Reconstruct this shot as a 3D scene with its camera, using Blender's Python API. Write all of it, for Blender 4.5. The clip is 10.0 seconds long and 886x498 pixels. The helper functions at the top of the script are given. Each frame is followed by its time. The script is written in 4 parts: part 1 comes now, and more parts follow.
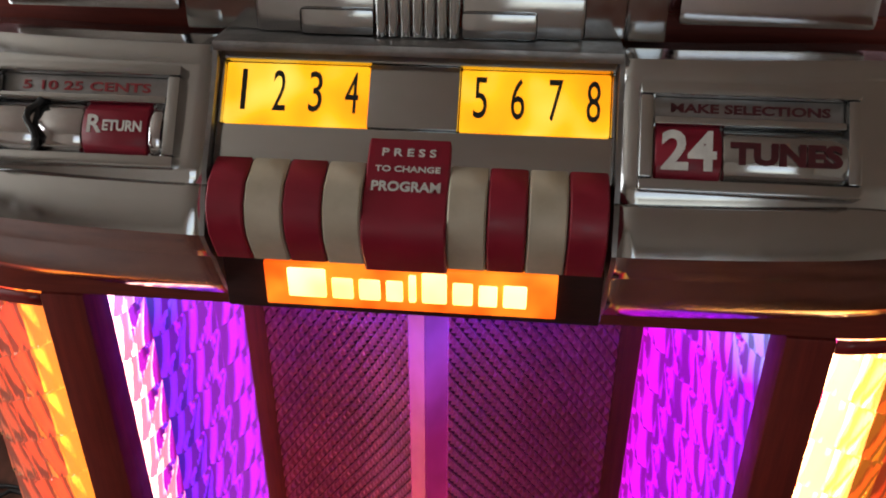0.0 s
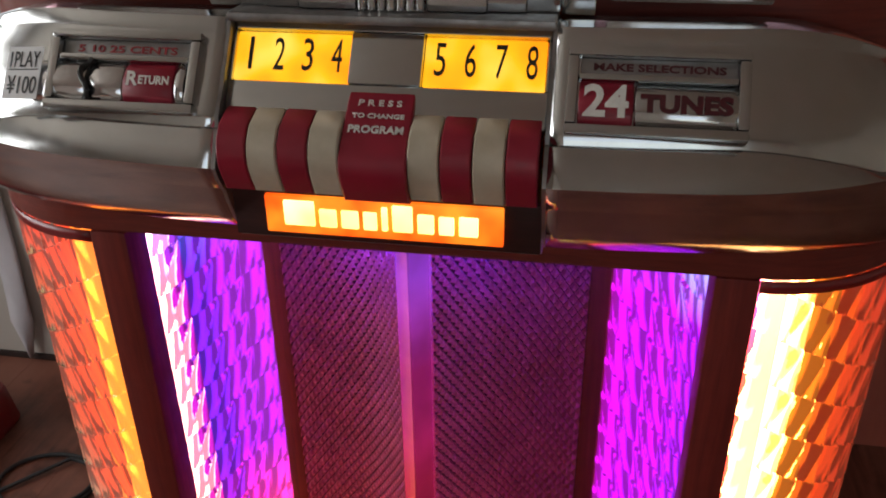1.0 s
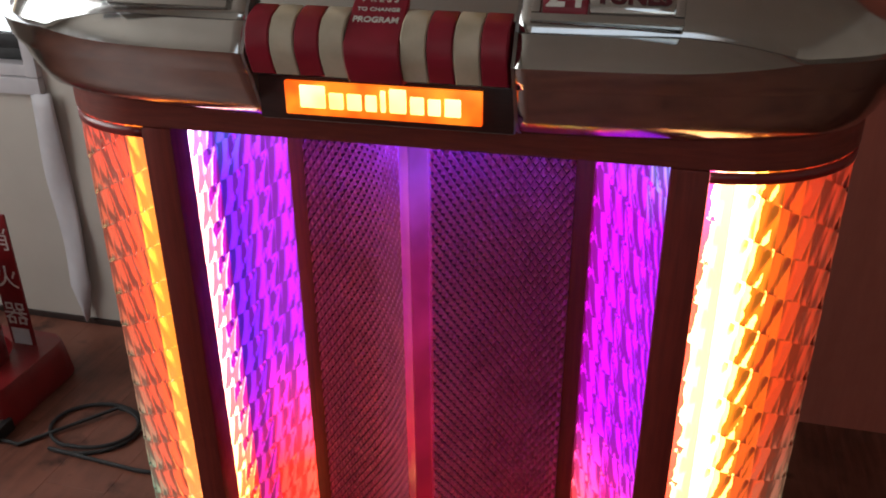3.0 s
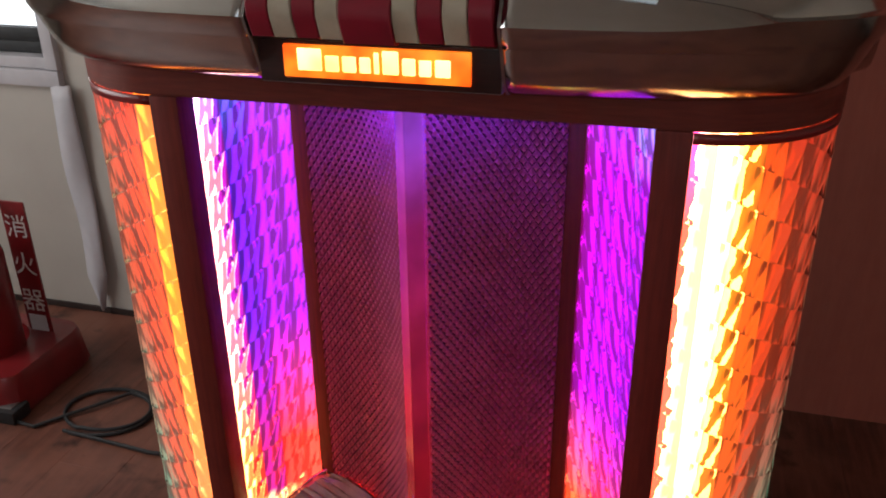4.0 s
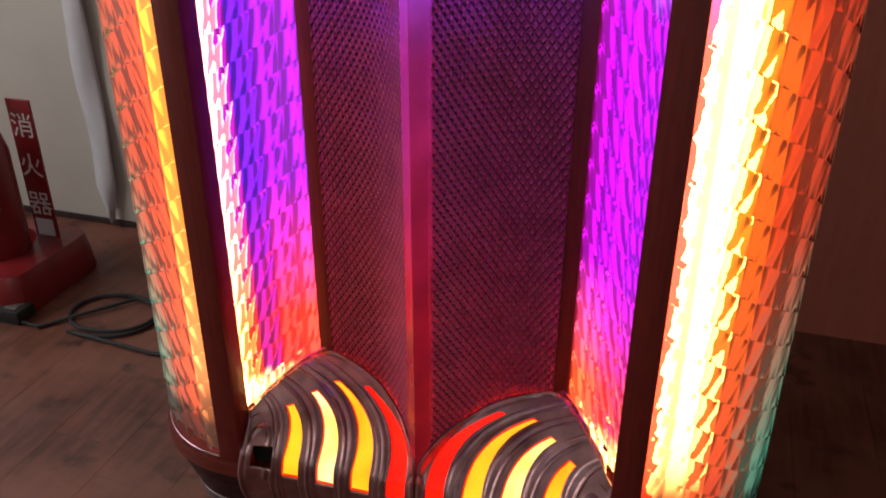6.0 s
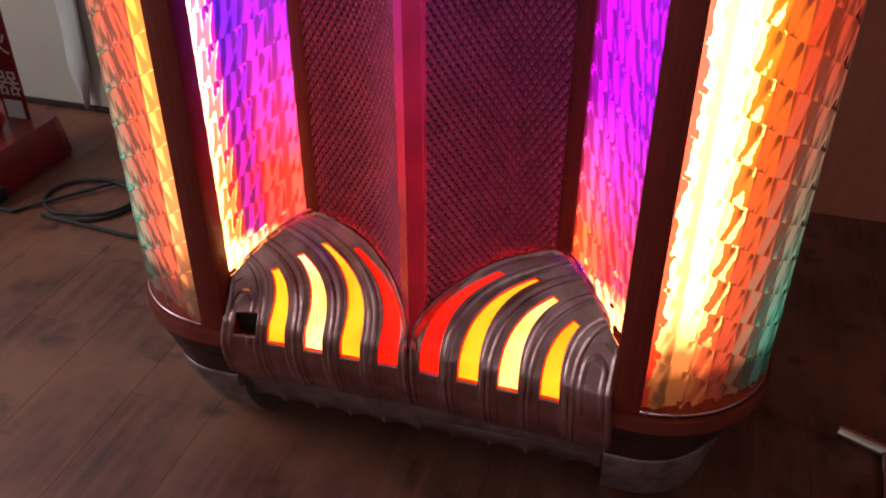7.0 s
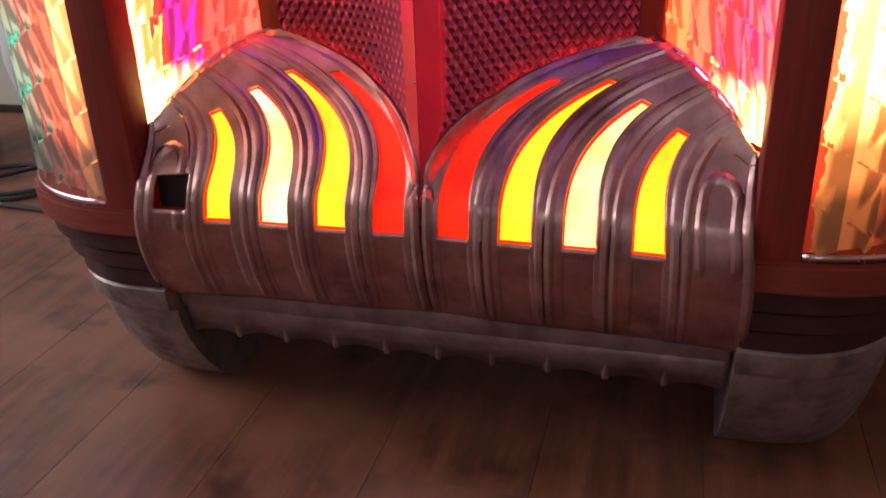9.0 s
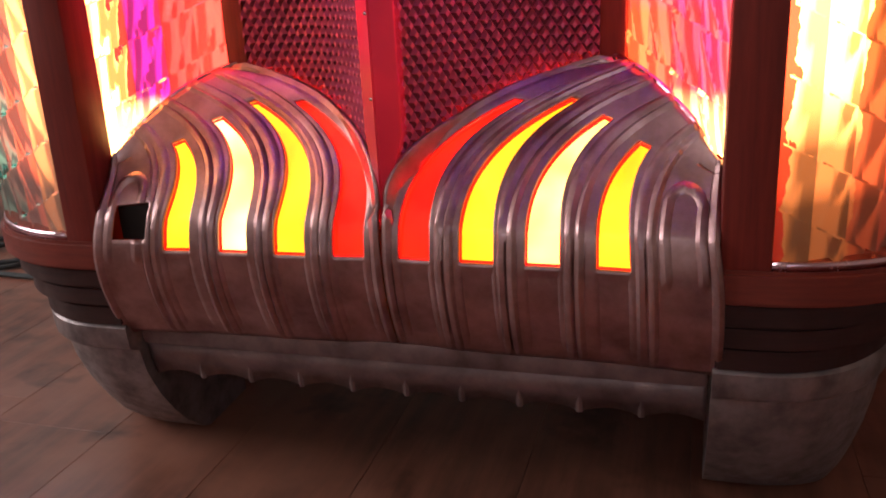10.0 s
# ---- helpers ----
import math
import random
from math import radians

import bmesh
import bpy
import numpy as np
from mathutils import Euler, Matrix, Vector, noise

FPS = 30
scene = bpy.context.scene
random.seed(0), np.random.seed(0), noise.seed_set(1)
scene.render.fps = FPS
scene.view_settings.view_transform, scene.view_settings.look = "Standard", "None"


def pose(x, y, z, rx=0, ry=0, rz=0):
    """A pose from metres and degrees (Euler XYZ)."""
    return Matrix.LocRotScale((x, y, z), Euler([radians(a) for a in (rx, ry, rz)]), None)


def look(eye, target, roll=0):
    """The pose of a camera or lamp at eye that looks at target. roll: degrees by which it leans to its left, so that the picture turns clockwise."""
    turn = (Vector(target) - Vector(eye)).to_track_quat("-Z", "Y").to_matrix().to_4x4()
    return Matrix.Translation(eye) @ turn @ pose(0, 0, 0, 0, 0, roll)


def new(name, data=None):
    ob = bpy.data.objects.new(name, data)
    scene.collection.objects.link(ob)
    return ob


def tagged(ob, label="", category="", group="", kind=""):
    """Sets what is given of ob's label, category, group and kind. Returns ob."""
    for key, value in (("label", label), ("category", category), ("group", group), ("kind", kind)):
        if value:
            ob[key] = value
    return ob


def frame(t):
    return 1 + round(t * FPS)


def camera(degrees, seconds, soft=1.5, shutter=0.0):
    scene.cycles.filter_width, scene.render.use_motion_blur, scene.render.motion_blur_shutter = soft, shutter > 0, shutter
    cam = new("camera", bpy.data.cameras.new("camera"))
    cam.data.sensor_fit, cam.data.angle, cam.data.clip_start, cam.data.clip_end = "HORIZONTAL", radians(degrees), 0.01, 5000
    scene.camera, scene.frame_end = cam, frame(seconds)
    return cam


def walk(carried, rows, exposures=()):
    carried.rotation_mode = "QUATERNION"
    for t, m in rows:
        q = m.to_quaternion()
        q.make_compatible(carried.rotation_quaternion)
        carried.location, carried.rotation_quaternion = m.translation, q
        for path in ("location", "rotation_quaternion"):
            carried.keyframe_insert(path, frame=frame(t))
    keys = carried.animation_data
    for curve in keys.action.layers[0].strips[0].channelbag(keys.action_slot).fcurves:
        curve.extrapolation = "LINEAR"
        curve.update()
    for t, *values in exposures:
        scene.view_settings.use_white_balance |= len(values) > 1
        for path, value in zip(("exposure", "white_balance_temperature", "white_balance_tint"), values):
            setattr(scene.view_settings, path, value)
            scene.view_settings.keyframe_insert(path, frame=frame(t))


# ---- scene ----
cam = camera(54.7, 10.0, soft=1.9)
METRES, EYE, TILT, LEAN, TURN = 1.256, 1.36, -30.0, -0.2, 5.7
ROWS = [
    (0.0, 0.0, 0.0, 0.0, -0.0, 0.0, 0.0),
    (0.5, 0.0339, -0.0421, -0.0256, 2.15, 1.02, -0.67),
    (1.0, 0.0591, -0.0841, -0.0528, 4.22, 1.7, -1.41),
    (1.5, 0.0756, -0.1132, -0.0748, 5.36, 2.68, -1.89),
    (2.0, 0.0926, -0.1322, -0.1094, 6.23, 3.62, -2.63),
    (2.5, 0.1034, -0.1502, -0.1395, 7.12, 3.79, -3.25),
    (3.0, 0.1175, -0.1638, -0.1632, 7.63, 3.75, -3.71),
    (4.5, 0.1546, -0.1794, -0.2289, 9.43, 4.47, -4.76),
    (5.0, 0.1604, -0.1682, -0.2595, 9.89, 4.15, -5.58),
    (6.5, 0.1591, -0.0962, -0.3367, 10.11, -0.4, -5.5),
    (7.0, 0.1503, -0.0573, -0.3751, 9.47, -3.46, -5.36),
    (7.5, 0.1373, 0.007, -0.4212, 8.82, -4.94, -4.87),
    (8.0, 0.1205, 0.0942, -0.489, 8.67, -5.05, -4.24),
    (8.5, 0.1046, 0.1925, -0.5599, 8.61, -1.01, -3.33),
    (9.0, 0.0929, 0.2478, -0.6108, 8.99, 4.69, -2.85),
    (9.5, 0.1019, 0.2719, -0.6397, 9.93, 9.29, -2.99),
    (10.0, 0.1259, 0.2782, -0.6578, 10.12, 11.36, -2.36),
]
START = pose(0.066, -0.52, EYE, TILT, LEAN, TURN)
walk(cam, [(t, START @ pose(METRES * x, METRES * y, METRES * z, 90 + pitch, roll, yaw)) for t, x, y, z, yaw, pitch, roll in ROWS],
     [(0.0, 0.08), (6.0, 0.08), (7.4, 0.36), (8.2, 0.76), (10.0, 0.80)])

# ---------------------------------------------------------------- light
sky = bpy.data.worlds.new("sky")
scene.world = sky
sky.use_nodes = True
wn = sky.node_tree.nodes
wsky = wn.new("ShaderNodeTexSky")
wsky.sky_type, wsky.sun_disc = "NISHITA", False
wsky.sun_elevation, wsky.sun_rotation = radians(38), radians(-70)
sky.node_tree.links.new(wsky.outputs[0], wn["Background"].inputs[0])
wn["Background"].inputs[1].default_value = 0.12


def area_lamp(name, where, target, sx, sy, watts, colour):
    data = bpy.data.lights.new(name, "AREA")
    data.shape, data.size, data.size_y, data.energy, data.color = "RECTANGLE", sx, sy, watts, colour
    ob = new(name, data)
    ob.matrix_world = look(where, target)
    return ob


area_lamp("window_light_left", (-2.52, -0.45, 1.55), (0, -0.45, 1.2), 1.7, 1.4, 31, (1.0, 0.985, 0.96))
# added fill from the unseen south side, for the console's right end and foot
area_lamp("rear_fill_light", (0.6, -2.72, 1.6), (0.6, 0, 1.0), 1.6, 1.1, 4.0, (1.0, 0.98, 0.95))


# ---------------------------------------------------------------- materials
class Mat:
    """A node material with a few short ways to wire it."""

    def __init__(self, name):
        self.m = bpy.data.materials.new(name)
        self.m.use_nodes = True
        self.t = self.m.node_tree
        self.b = self.t.nodes["Principled BSDF"]
        self.out = self.t.nodes["Material Output"]

    def add(self, kind, **values):
        n = self.t.nodes.new(kind)
        for k, v in values.items():
            n.inputs[k.replace("_", " ")].default_value = v
        return n

    def link(self, a, b):
        self.t.links.new(a, b)

    def coords(self, scale=(1, 1, 1), kind="Object"):
        tc = self.t.nodes.new("ShaderNodeTexCoord")
        mp = self.t.nodes.new("ShaderNodeMapping")
        mp.inputs["Scale"].default_value = scale
        self.link(tc.outputs[kind], mp.inputs["Vector"])
        return mp.outputs[0]

    def noise(self, scale, detail=4.0, rough=0.55, vec=None):
        n = self.add("ShaderNodeTexNoise", Scale=scale, Detail=detail, Roughness=rough)
        self.link(vec if vec is not None else self.coords(), n.inputs["Vector"])
        return n.outputs["Fac"]

    def ramp(self, fac, stops):
        r = self.t.nodes.new("ShaderNodeValToRGB")
        e = r.color_ramp.elements
        while len(e) < len(stops):
            e.new(0.5)
        for el, (p, c) in zip(e, stops):
            el.position = p
            el.color = (*c, 1) if len(c) == 3 else c
        self.link(fac, r.inputs[0])
        return r.outputs[0]

    def span(self, fac, lo, hi):
        r = self.t.nodes.new("ShaderNodeMapRange")
        r.inputs["From Min"].default_value, r.inputs["From Max"].default_value = 0.3, 0.7
        r.inputs["To Min"].default_value, r.inputs["To Max"].default_value = lo, hi
        self.link(fac, r.inputs["Value"])
        return r.outputs[0]

    def mix(self, fac, a, b, mode="MIX"):
        n = self.t.nodes.new("ShaderNodeMix")
        n.data_type, n.blend_type = "RGBA", mode
        for value, slot in ((fac, n.inputs[0]), (a, n.inputs[6]), (b, n.inputs[7])):
            if isinstance(value, (int, float)):
                slot.default_value = value
            elif isinstance(value, tuple):
                slot.default_value = (*value, 1)
            else:
                self.link(value, slot)
        return n.outputs[2]

    def bump(self, height, strength=0.2, distance=0.002):
        n = self.add("ShaderNodeBump", Strength=strength, Distance=distance)
        self.link(height, n.inputs["Height"])
        self.link(n.outputs[0], self.b.inputs["Normal"])

    def set(self, **values):
        for k, v in values.items():
            slot = self.b.inputs[k.replace("_", " ")]
            if isinstance(v, (int, float)):
                slot.default_value = v
            elif isinstance(v, tuple):
                slot.default_value = (*v, 1)
            else:
                self.link(v, slot)
        return self


def metal(name, colour, dark, rough, grain=(1, 1, 1), bump=0.05, stains=6.0, shine=1.0):
    m = Mat(name)
    blot = m.noise(stains, 5.0, 0.6)
    fine = m.noise(90, 3.0, 0.6, m.coords(grain))
    m.set(Base_Color=m.ramp(blot, [(0.3, dark), (0.62, colour)]), Metallic=shine, Roughness=m.span(fine, rough * 0.75, rough * 1.35))
    m.bump(fine, bump, 0.001)
    return m.m


def plastic(name, colour, shade, rough=0.3, scale=30.0, coat=0.0):
    m = Mat(name)
    n = m.noise(scale, 5.0, 0.6)
    m.set(Base_Color=m.ramp(n, [(0.3, shade), (0.65, colour)]), Roughness=m.span(m.noise(scale * 4, 3.0), rough * 0.8, rough * 1.3), Coat_Weight=coat)
    m.bump(m.noise(160, 2.0), 0.05, 0.0006)
    return m.m


def wood(name, light, dark, along=(14, 14, 1.2), rough=0.35):
    m = Mat(name)
    v = m.coords(along)
    g = m.noise(9, 8.0, 0.65, v)
    m.set(Base_Color=m.mix(m.noise(3, 3.0), m.ramp(g, [(0.3, dark), (0.7, light)]), m.ramp(g, [(0.35, dark), (0.9, light)])),
          Roughness=m.span(m.noise(25, 4.0), rough * 0.8, rough * 1.4), Coat_Weight=0.06, Coat_Roughness=0.25, Specular_IOR_Level=0.3)
    m.bump(g, 0.08, 0.0008)
    return m.m


def glow(name, stops, strength, rough=0.35, edge=None):
    """A lit translucent panel: its own colour is the plastic's, light comes through it from the bulbs behind."""
    m = Mat(name)
    n = m.noise(*stops[0])
    c = m.ramp(n, stops[1])
    m.set(Base_Color=c, Roughness=rough, Emission_Color=c, Emission_Strength=strength)
    return m.m


ALU = metal("cast_aluminium", (0.58, 0.595, 0.595), (0.47, 0.48, 0.48), 0.145, (1, 1, 1), 0.008, 7.0)
ALU_DULL = metal("dull_aluminium", (0.36, 0.35, 0.34), (0.20, 0.19, 0.19), 0.45, (1, 1, 1), 0.12, 24.0)
CASTING = metal("oxidised_casting", (0.52, 0.32, 0.31), (0.29, 0.16, 0.155), 0.41, (2, 2, 2), 0.1, 26.0)
FOOT = metal("weathered_foot", (0.30, 0.225, 0.22), (0.12, 0.086, 0.083), 0.5, (1, 1, 1), 0.25, 34.0, 0.6)
APRON = metal("weathered_apron", (0.25, 0.165, 0.16), (0.12, 0.075, 0.072), 0.48, (1, 1, 1), 0.2, 30.0, 0.7)
CHROME = metal("chrome", (0.75, 0.75, 0.76), (0.6, 0.6, 0.62), 0.12)


def grille_material():
    m = Mat("embossed_grille")
    n = m.noise(18, 5.0, 0.6)
    m.set(Base_Color=m.ramp(n, [(0.3, (0.50, 0.080, 0.145)), (0.65, (0.67, 0.115, 0.205))]), Metallic=0.3, Roughness=m.span(m.noise(90, 3.0), 0.36, 0.55))
    return m.m


def lit_strip_material():
    """Translucent strip, its glow put into the colour by height: violet at the top through magenta to red."""
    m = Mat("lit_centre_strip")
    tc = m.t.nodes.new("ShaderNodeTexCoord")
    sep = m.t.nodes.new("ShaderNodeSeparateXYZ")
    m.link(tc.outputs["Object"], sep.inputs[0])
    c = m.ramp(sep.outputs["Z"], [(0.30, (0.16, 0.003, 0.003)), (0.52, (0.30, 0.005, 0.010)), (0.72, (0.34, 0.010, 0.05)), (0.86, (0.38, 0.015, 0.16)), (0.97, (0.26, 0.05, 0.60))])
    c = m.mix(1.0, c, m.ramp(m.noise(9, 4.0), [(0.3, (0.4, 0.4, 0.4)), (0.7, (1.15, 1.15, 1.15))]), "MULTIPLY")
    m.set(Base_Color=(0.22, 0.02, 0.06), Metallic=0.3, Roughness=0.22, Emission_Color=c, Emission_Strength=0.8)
    return m.m


GRILLE = grille_material()
EMBOSS_SHADE = plastic("dark_red_emboss_shade", (0.20, 0.030, 0.060), (0.13, 0.020, 0.040), 0.8)
LIT_STRIP = lit_strip_material()
STRIP = metal("anodised_strip", (0.70, 0.45, 0.50), (0.5, 0.30, 0.34), 0.22)
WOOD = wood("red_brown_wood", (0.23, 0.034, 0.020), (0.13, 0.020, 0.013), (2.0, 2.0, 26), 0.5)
POST = wood("dark_post_wood", (0.24, 0.026, 0.016), (0.13, 0.014, 0.010), (22, 22, 1.2), 0.5)
MOULDING = wood("black_brown_moulding", (0.050, 0.012, 0.010), (0.024, 0.007, 0.006), (2, 2, 20), 0.6)
RED_KEY = plastic("red_key", (0.30, 0.008, 0.030), (0.22, 0.006, 0.022), 0.42)
CREAM_KEY = plastic("cream_key", (0.56, 0.50, 0.39), (0.44, 0.38, 0.28), 0.45)
WHITE_PAINT = plastic("white_lettering", (0.8, 0.79, 0.75), (0.62, 0.6, 0.56), 0.5, 120)
RED_PAINT = plastic("red_lettering", (0.35, 0.02, 0.03), (0.2, 0.012, 0.02), 0.45, 120)
MAROON_PAINT = plastic("maroon_lettering", (0.09, 0.008, 0.014), (0.05, 0.006, 0.01), 0.45, 120)
BLACK = plastic("black_paint", (0.015, 0.014, 0.014), (0.008, 0.008, 0.008), 0.5)
PAPER = plastic("white_sticker", (0.78, 0.79, 0.8), (0.7, 0.7, 0.7), 0.55)
RED_ENAMEL = plastic("red_enamel", (0.25, 0.014, 0.018), (0.17, 0.010, 0.012), 0.35, 12, 0.3)
SHEET = plastic("pale_sheet", (0.62, 0.6, 0.62), (0.5, 0.48, 0.5), 0.6, 8)
RUBBER = plastic("black_rubber", (0.02, 0.02, 0.022), (0.012, 0.012, 0.012), 0.5)
DISPLAY = glow("amber_display", ((26.0, 1.0, 0.4), [(0.28, (1.0, 0.28, 0.004)), (0.5, (1.0, 0.48, 0.01)), (0.72, (1.0, 0.75, 0.12))]), 1.0)
SIGN = glow("orange_sign", ((28.0, 2.0, 0.5), [(0.3, (1.0, 0.09, 0.004)), (0.7, (1.0, 0.30, 0.02))]), 1.2)
SIGN_BAR = glow("sign_bars", ((20.0, 2.0, 0.5), [(0.3, (1.0, 0.78, 0.22)), (0.7, (1.0, 0.92, 0.5))]), 1.6)
SLOT_YELLOW = glow("yellow_slot", ((14.0, 2.0, 0.5), [(0.3, (1.0, 0.36, 0.006)), (0.7, (1.0, 0.62, 0.02))]), 1.15)
SLOT_WHITE = glow("pale_slot", ((14.0, 2.0, 0.5), [(0.3, (1.0, 0.72, 0.10)), (0.7, (1.0, 0.9, 0.4))]), 1.5)
SLOT_RED = glow("red_slot", ((14.0, 2.0, 0.5), [(0.3, (1.0, 0.003, 0.001)), (0.72, (1.0, 0.016, 0.003))]), 1.4)
RIM_RED = glow("red_slot_edge", ((40.0, 2.0, 0.5), [(0.3, (0.9, 0.006, 0.002)), (0.7, (1.0, 0.016, 0.004))]), 1.1)


def wall_material():
    m = Mat("painted_wall")
    n = m.noise(2.2, 6.0, 0.6)
    m.set(Base_Color=m.ramp(n, [(0.3, (0.47, 0.43, 0.38)), (0.7, (0.56, 0.52, 0.46))]), Roughness=0.75)
    m.bump(m.noise(140, 4.0), 0.15, 0.001)
    return m.m


def floor_material():
    m = Mat("worn_plank")
    info = m.t.nodes.new("ShaderNodeObjectInfo")
    v = m.coords((9, 0.9, 1))
    add = m.t.nodes.new("ShaderNodeVectorMath")
    m.link(v, add.inputs[0])
    sc = m.add("ShaderNodeVectorMath")
    sc.operation = "SCALE"
    sc.inputs[0].default_value = (13, 31, 7)
    m.link(info.outputs["Random"], sc.inputs["Scale"])
    m.link(sc.outputs[0], add.inputs[1])
    g = m.noise(5, 8.0, 0.65, add.outputs[0])
    geo = m.t.nodes.new("ShaderNodeNewGeometry")
    blot = m.noise(3.3, 5.0, 0.6, geo.outputs["Position"])
    base = m.ramp(g, [(0.36, (0.075, 0.028, 0.018)), (0.5, (0.130, 0.043, 0.027)), (0.64, (0.185, 0.065, 0.042))])
    stain = m.ramp(m.noise(7.5, 4.0, 0.55, geo.outputs["Position"]), [(0.31, (0.2, 0.17, 0.16)), (0.43, (1, 1, 1))])
    worn = m.mix(m.ramp(blot, [(0.40, (0, 0, 0)), (0.62, (0.9, 0.9, 0.9))]), base, (0.24, 0.092, 0.060))
    m.set(Base_Color=m.mix(1.0, worn, stain, "MULTIPLY"), Roughness=m.span(m.noise(8, 5.0), 0.36, 0.58))
    m.bump(g, 0.06, 0.0008)
    return m.m


WALL = wall_material()
PLANK = floor_material()


def clear_plastic():
    m = Mat("moulded_clear_plastic")
    m.set(Base_Color=(0.97, 0.95, 0.93), Roughness=0.05, Transmission_Weight=1.0, IOR=1.42, Specular_IOR_Level=0.35)
    dots = m.add("ShaderNodeTexVoronoi", Scale=300.0, Randomness=0.25)
    m.link(m.coords(), dots.inputs["Vector"])
    m.bump(dots.outputs["Distance"], 0.07, 0.0009)
    return m.m


def lit_cylinder(name, top, middle, bottom, strength, tube, bright, stripe_scale=3.0, foot=(0.13, 0.26), change=(0.18, 0.36), warm_foot=False):
    """The lit colour cylinder behind a pilaster: bands of film round it, changing with height."""
    m = Mat(name)
    tc = m.t.nodes.new("ShaderNodeTexCoord")
    sep = m.t.nodes.new("ShaderNodeSeparateXYZ")
    m.link(tc.outputs["UV"], sep.inputs[0])
    wob = m.noise(7.0, 3.0, 0.6, m.coords((1, 3, 1), "UV"))
    off = m.t.nodes.new("ShaderNodeMath")
    off.operation = "MULTIPLY_ADD"
    m.link(wob, off.inputs[0])
    off.inputs[1].default_value = 0.07
    m.link(sep.outputs["X"], off.inputs[2])
    sub = m.t.nodes.new("ShaderNodeMath")
    sub.operation = "SUBTRACT"
    m.link(off.outputs[0], sub.inputs[0])
    sub.inputs[1].default_value = 0.035
    snap = m.t.nodes.new("ShaderNodeMath")
    snap.operation = "SNAP"
    m.link(sub.outputs[0], snap.inputs[0])
    snap.inputs[1].default_value = 0.062
    u, v = snap.outputs[0], sep.outputs["Y"]
    low = m.ramp(v, [(change[0], (0, 0, 0)), (change[1], (1, 1, 1))])
    high = m.ramp(v, [(0.86, (0, 0, 0)), (1.0, (1, 1, 1))])
    c = m.mix(high, m.mix(low, m.ramp(u, bottom), m.ramp(u, middle)), m.ramp(u, top))
    if warm_foot:
        c = m.mix(m.ramp(v, [(0.025, (1, 1, 1)), (0.075, (0, 0, 0))]), c, (3.2, 1.7, 0.55))
    end = m.ramp(v, [(0.0, (1, 1, 1)), (1.0, (1, 1, 1))]) if warm_foot else m.ramp(v, [(0.02, (0.14, 0.14, 0.14)), (0.055, (0.2, 0.2, 0.2)), (0.08, (0.8, 0.8, 0.8)), (0.15, (1, 1, 1))])
    # bright and dim stripes put into the glow, so the facets differ in brightness
    wave = m.t.nodes.new("ShaderNodeTexWave")
    wave.wave_profile = "SIN"
    wave.inputs["Scale"].default_value, wave.inputs["Distortion"].default_value, wave.inputs["Detail"].default_value = stripe_scale, 0.7, 1.0
    m.link(m.coords((1, 0.35, 1), "UV"), wave.inputs["Vector"])
    glow_stripes = m.ramp(wave.outputs["Fac"], [(0.25, (0.42, 0.42, 0.42)), (0.5, (0.9, 0.9, 0.9)), (0.75, (1.45, 1.45, 1.45))])
    c = m.mix(1.0, c, glow_stripes, "MULTIPLY")
    tube_at = m.ramp(u, [(0.0, (0.35, 0.35, 0.35)), (0.06, (1, 1, 1)), (tube, (1, 1, 1)), (tube + 0.09, (0, 0, 0))])
    power = m.t.nodes.new("ShaderNodeMath")
    power.operation = "MULTIPLY_ADD"
    lit = m.ramp(v, [(foot[0], (0, 0, 0)), (foot[1], (1, 1, 1))])
    m.link(m.mix(1.0, tube_at, lit, "MULTIPLY"), power.inputs[0])
    power.inputs[1].default_value, power.inputs[2].default_value = bright, strength
    m.set(Base_Color=(0.04, 0.04, 0.04), Roughness=0.5, Emission_Color=m.mix(1.0, c, end, "MULTIPLY"), Emission_Strength=power.outputs[0])
    return m.m


CLEAR = clear_plastic()

# bands run from the front post (0) round to the far edge (1)
OUTER_RIGHT = lit_cylinder(
    "outer_lit_cylinder",
    [(0.0, (0.8, 0.04, 0.25)), (0.05, (1, 0.42, 0.25)), (0.13, (1, 0.45, 0.16)), (0.20, (1, 0.26, 0.012)), (0.30, (0.75, 0.05, 0.006)), (0.42, (0.48, 0.024, 0.008)), (1.0, (0.34, 0.020, 0.008))],
    [(0.0, (0.9, 0.05, 0.03)), (0.04, (1, 0.45, 0.18)), (0.14, (1, 0.45, 0.12)), (0.24, (1, 0.24, 0.012)), (0.34, (0.75, 0.055, 0.006)), (0.48, (0.46, 0.032, 0.010)), (0.64, (0.34, 0.045, 0.020)), (0.8, (0.20, 0.12, 0.06))],
    [(0.0, (0.95, 0.04, 0.01)), (0.06, (1, 0.26, 0.06)), (0.17, (1, 0.22, 0.05)), (0.28, (0.7, 0.05, 0.015)), (0.40, (0.35, 0.10, 0.05)), (0.50, (0.08, 0.22, 0.15)), (0.70, (0.02, 0.36, 0.22))], 1.0, 0.16, 8.5, 3.2, (0.11, 0.19), (0.12, 0.60))
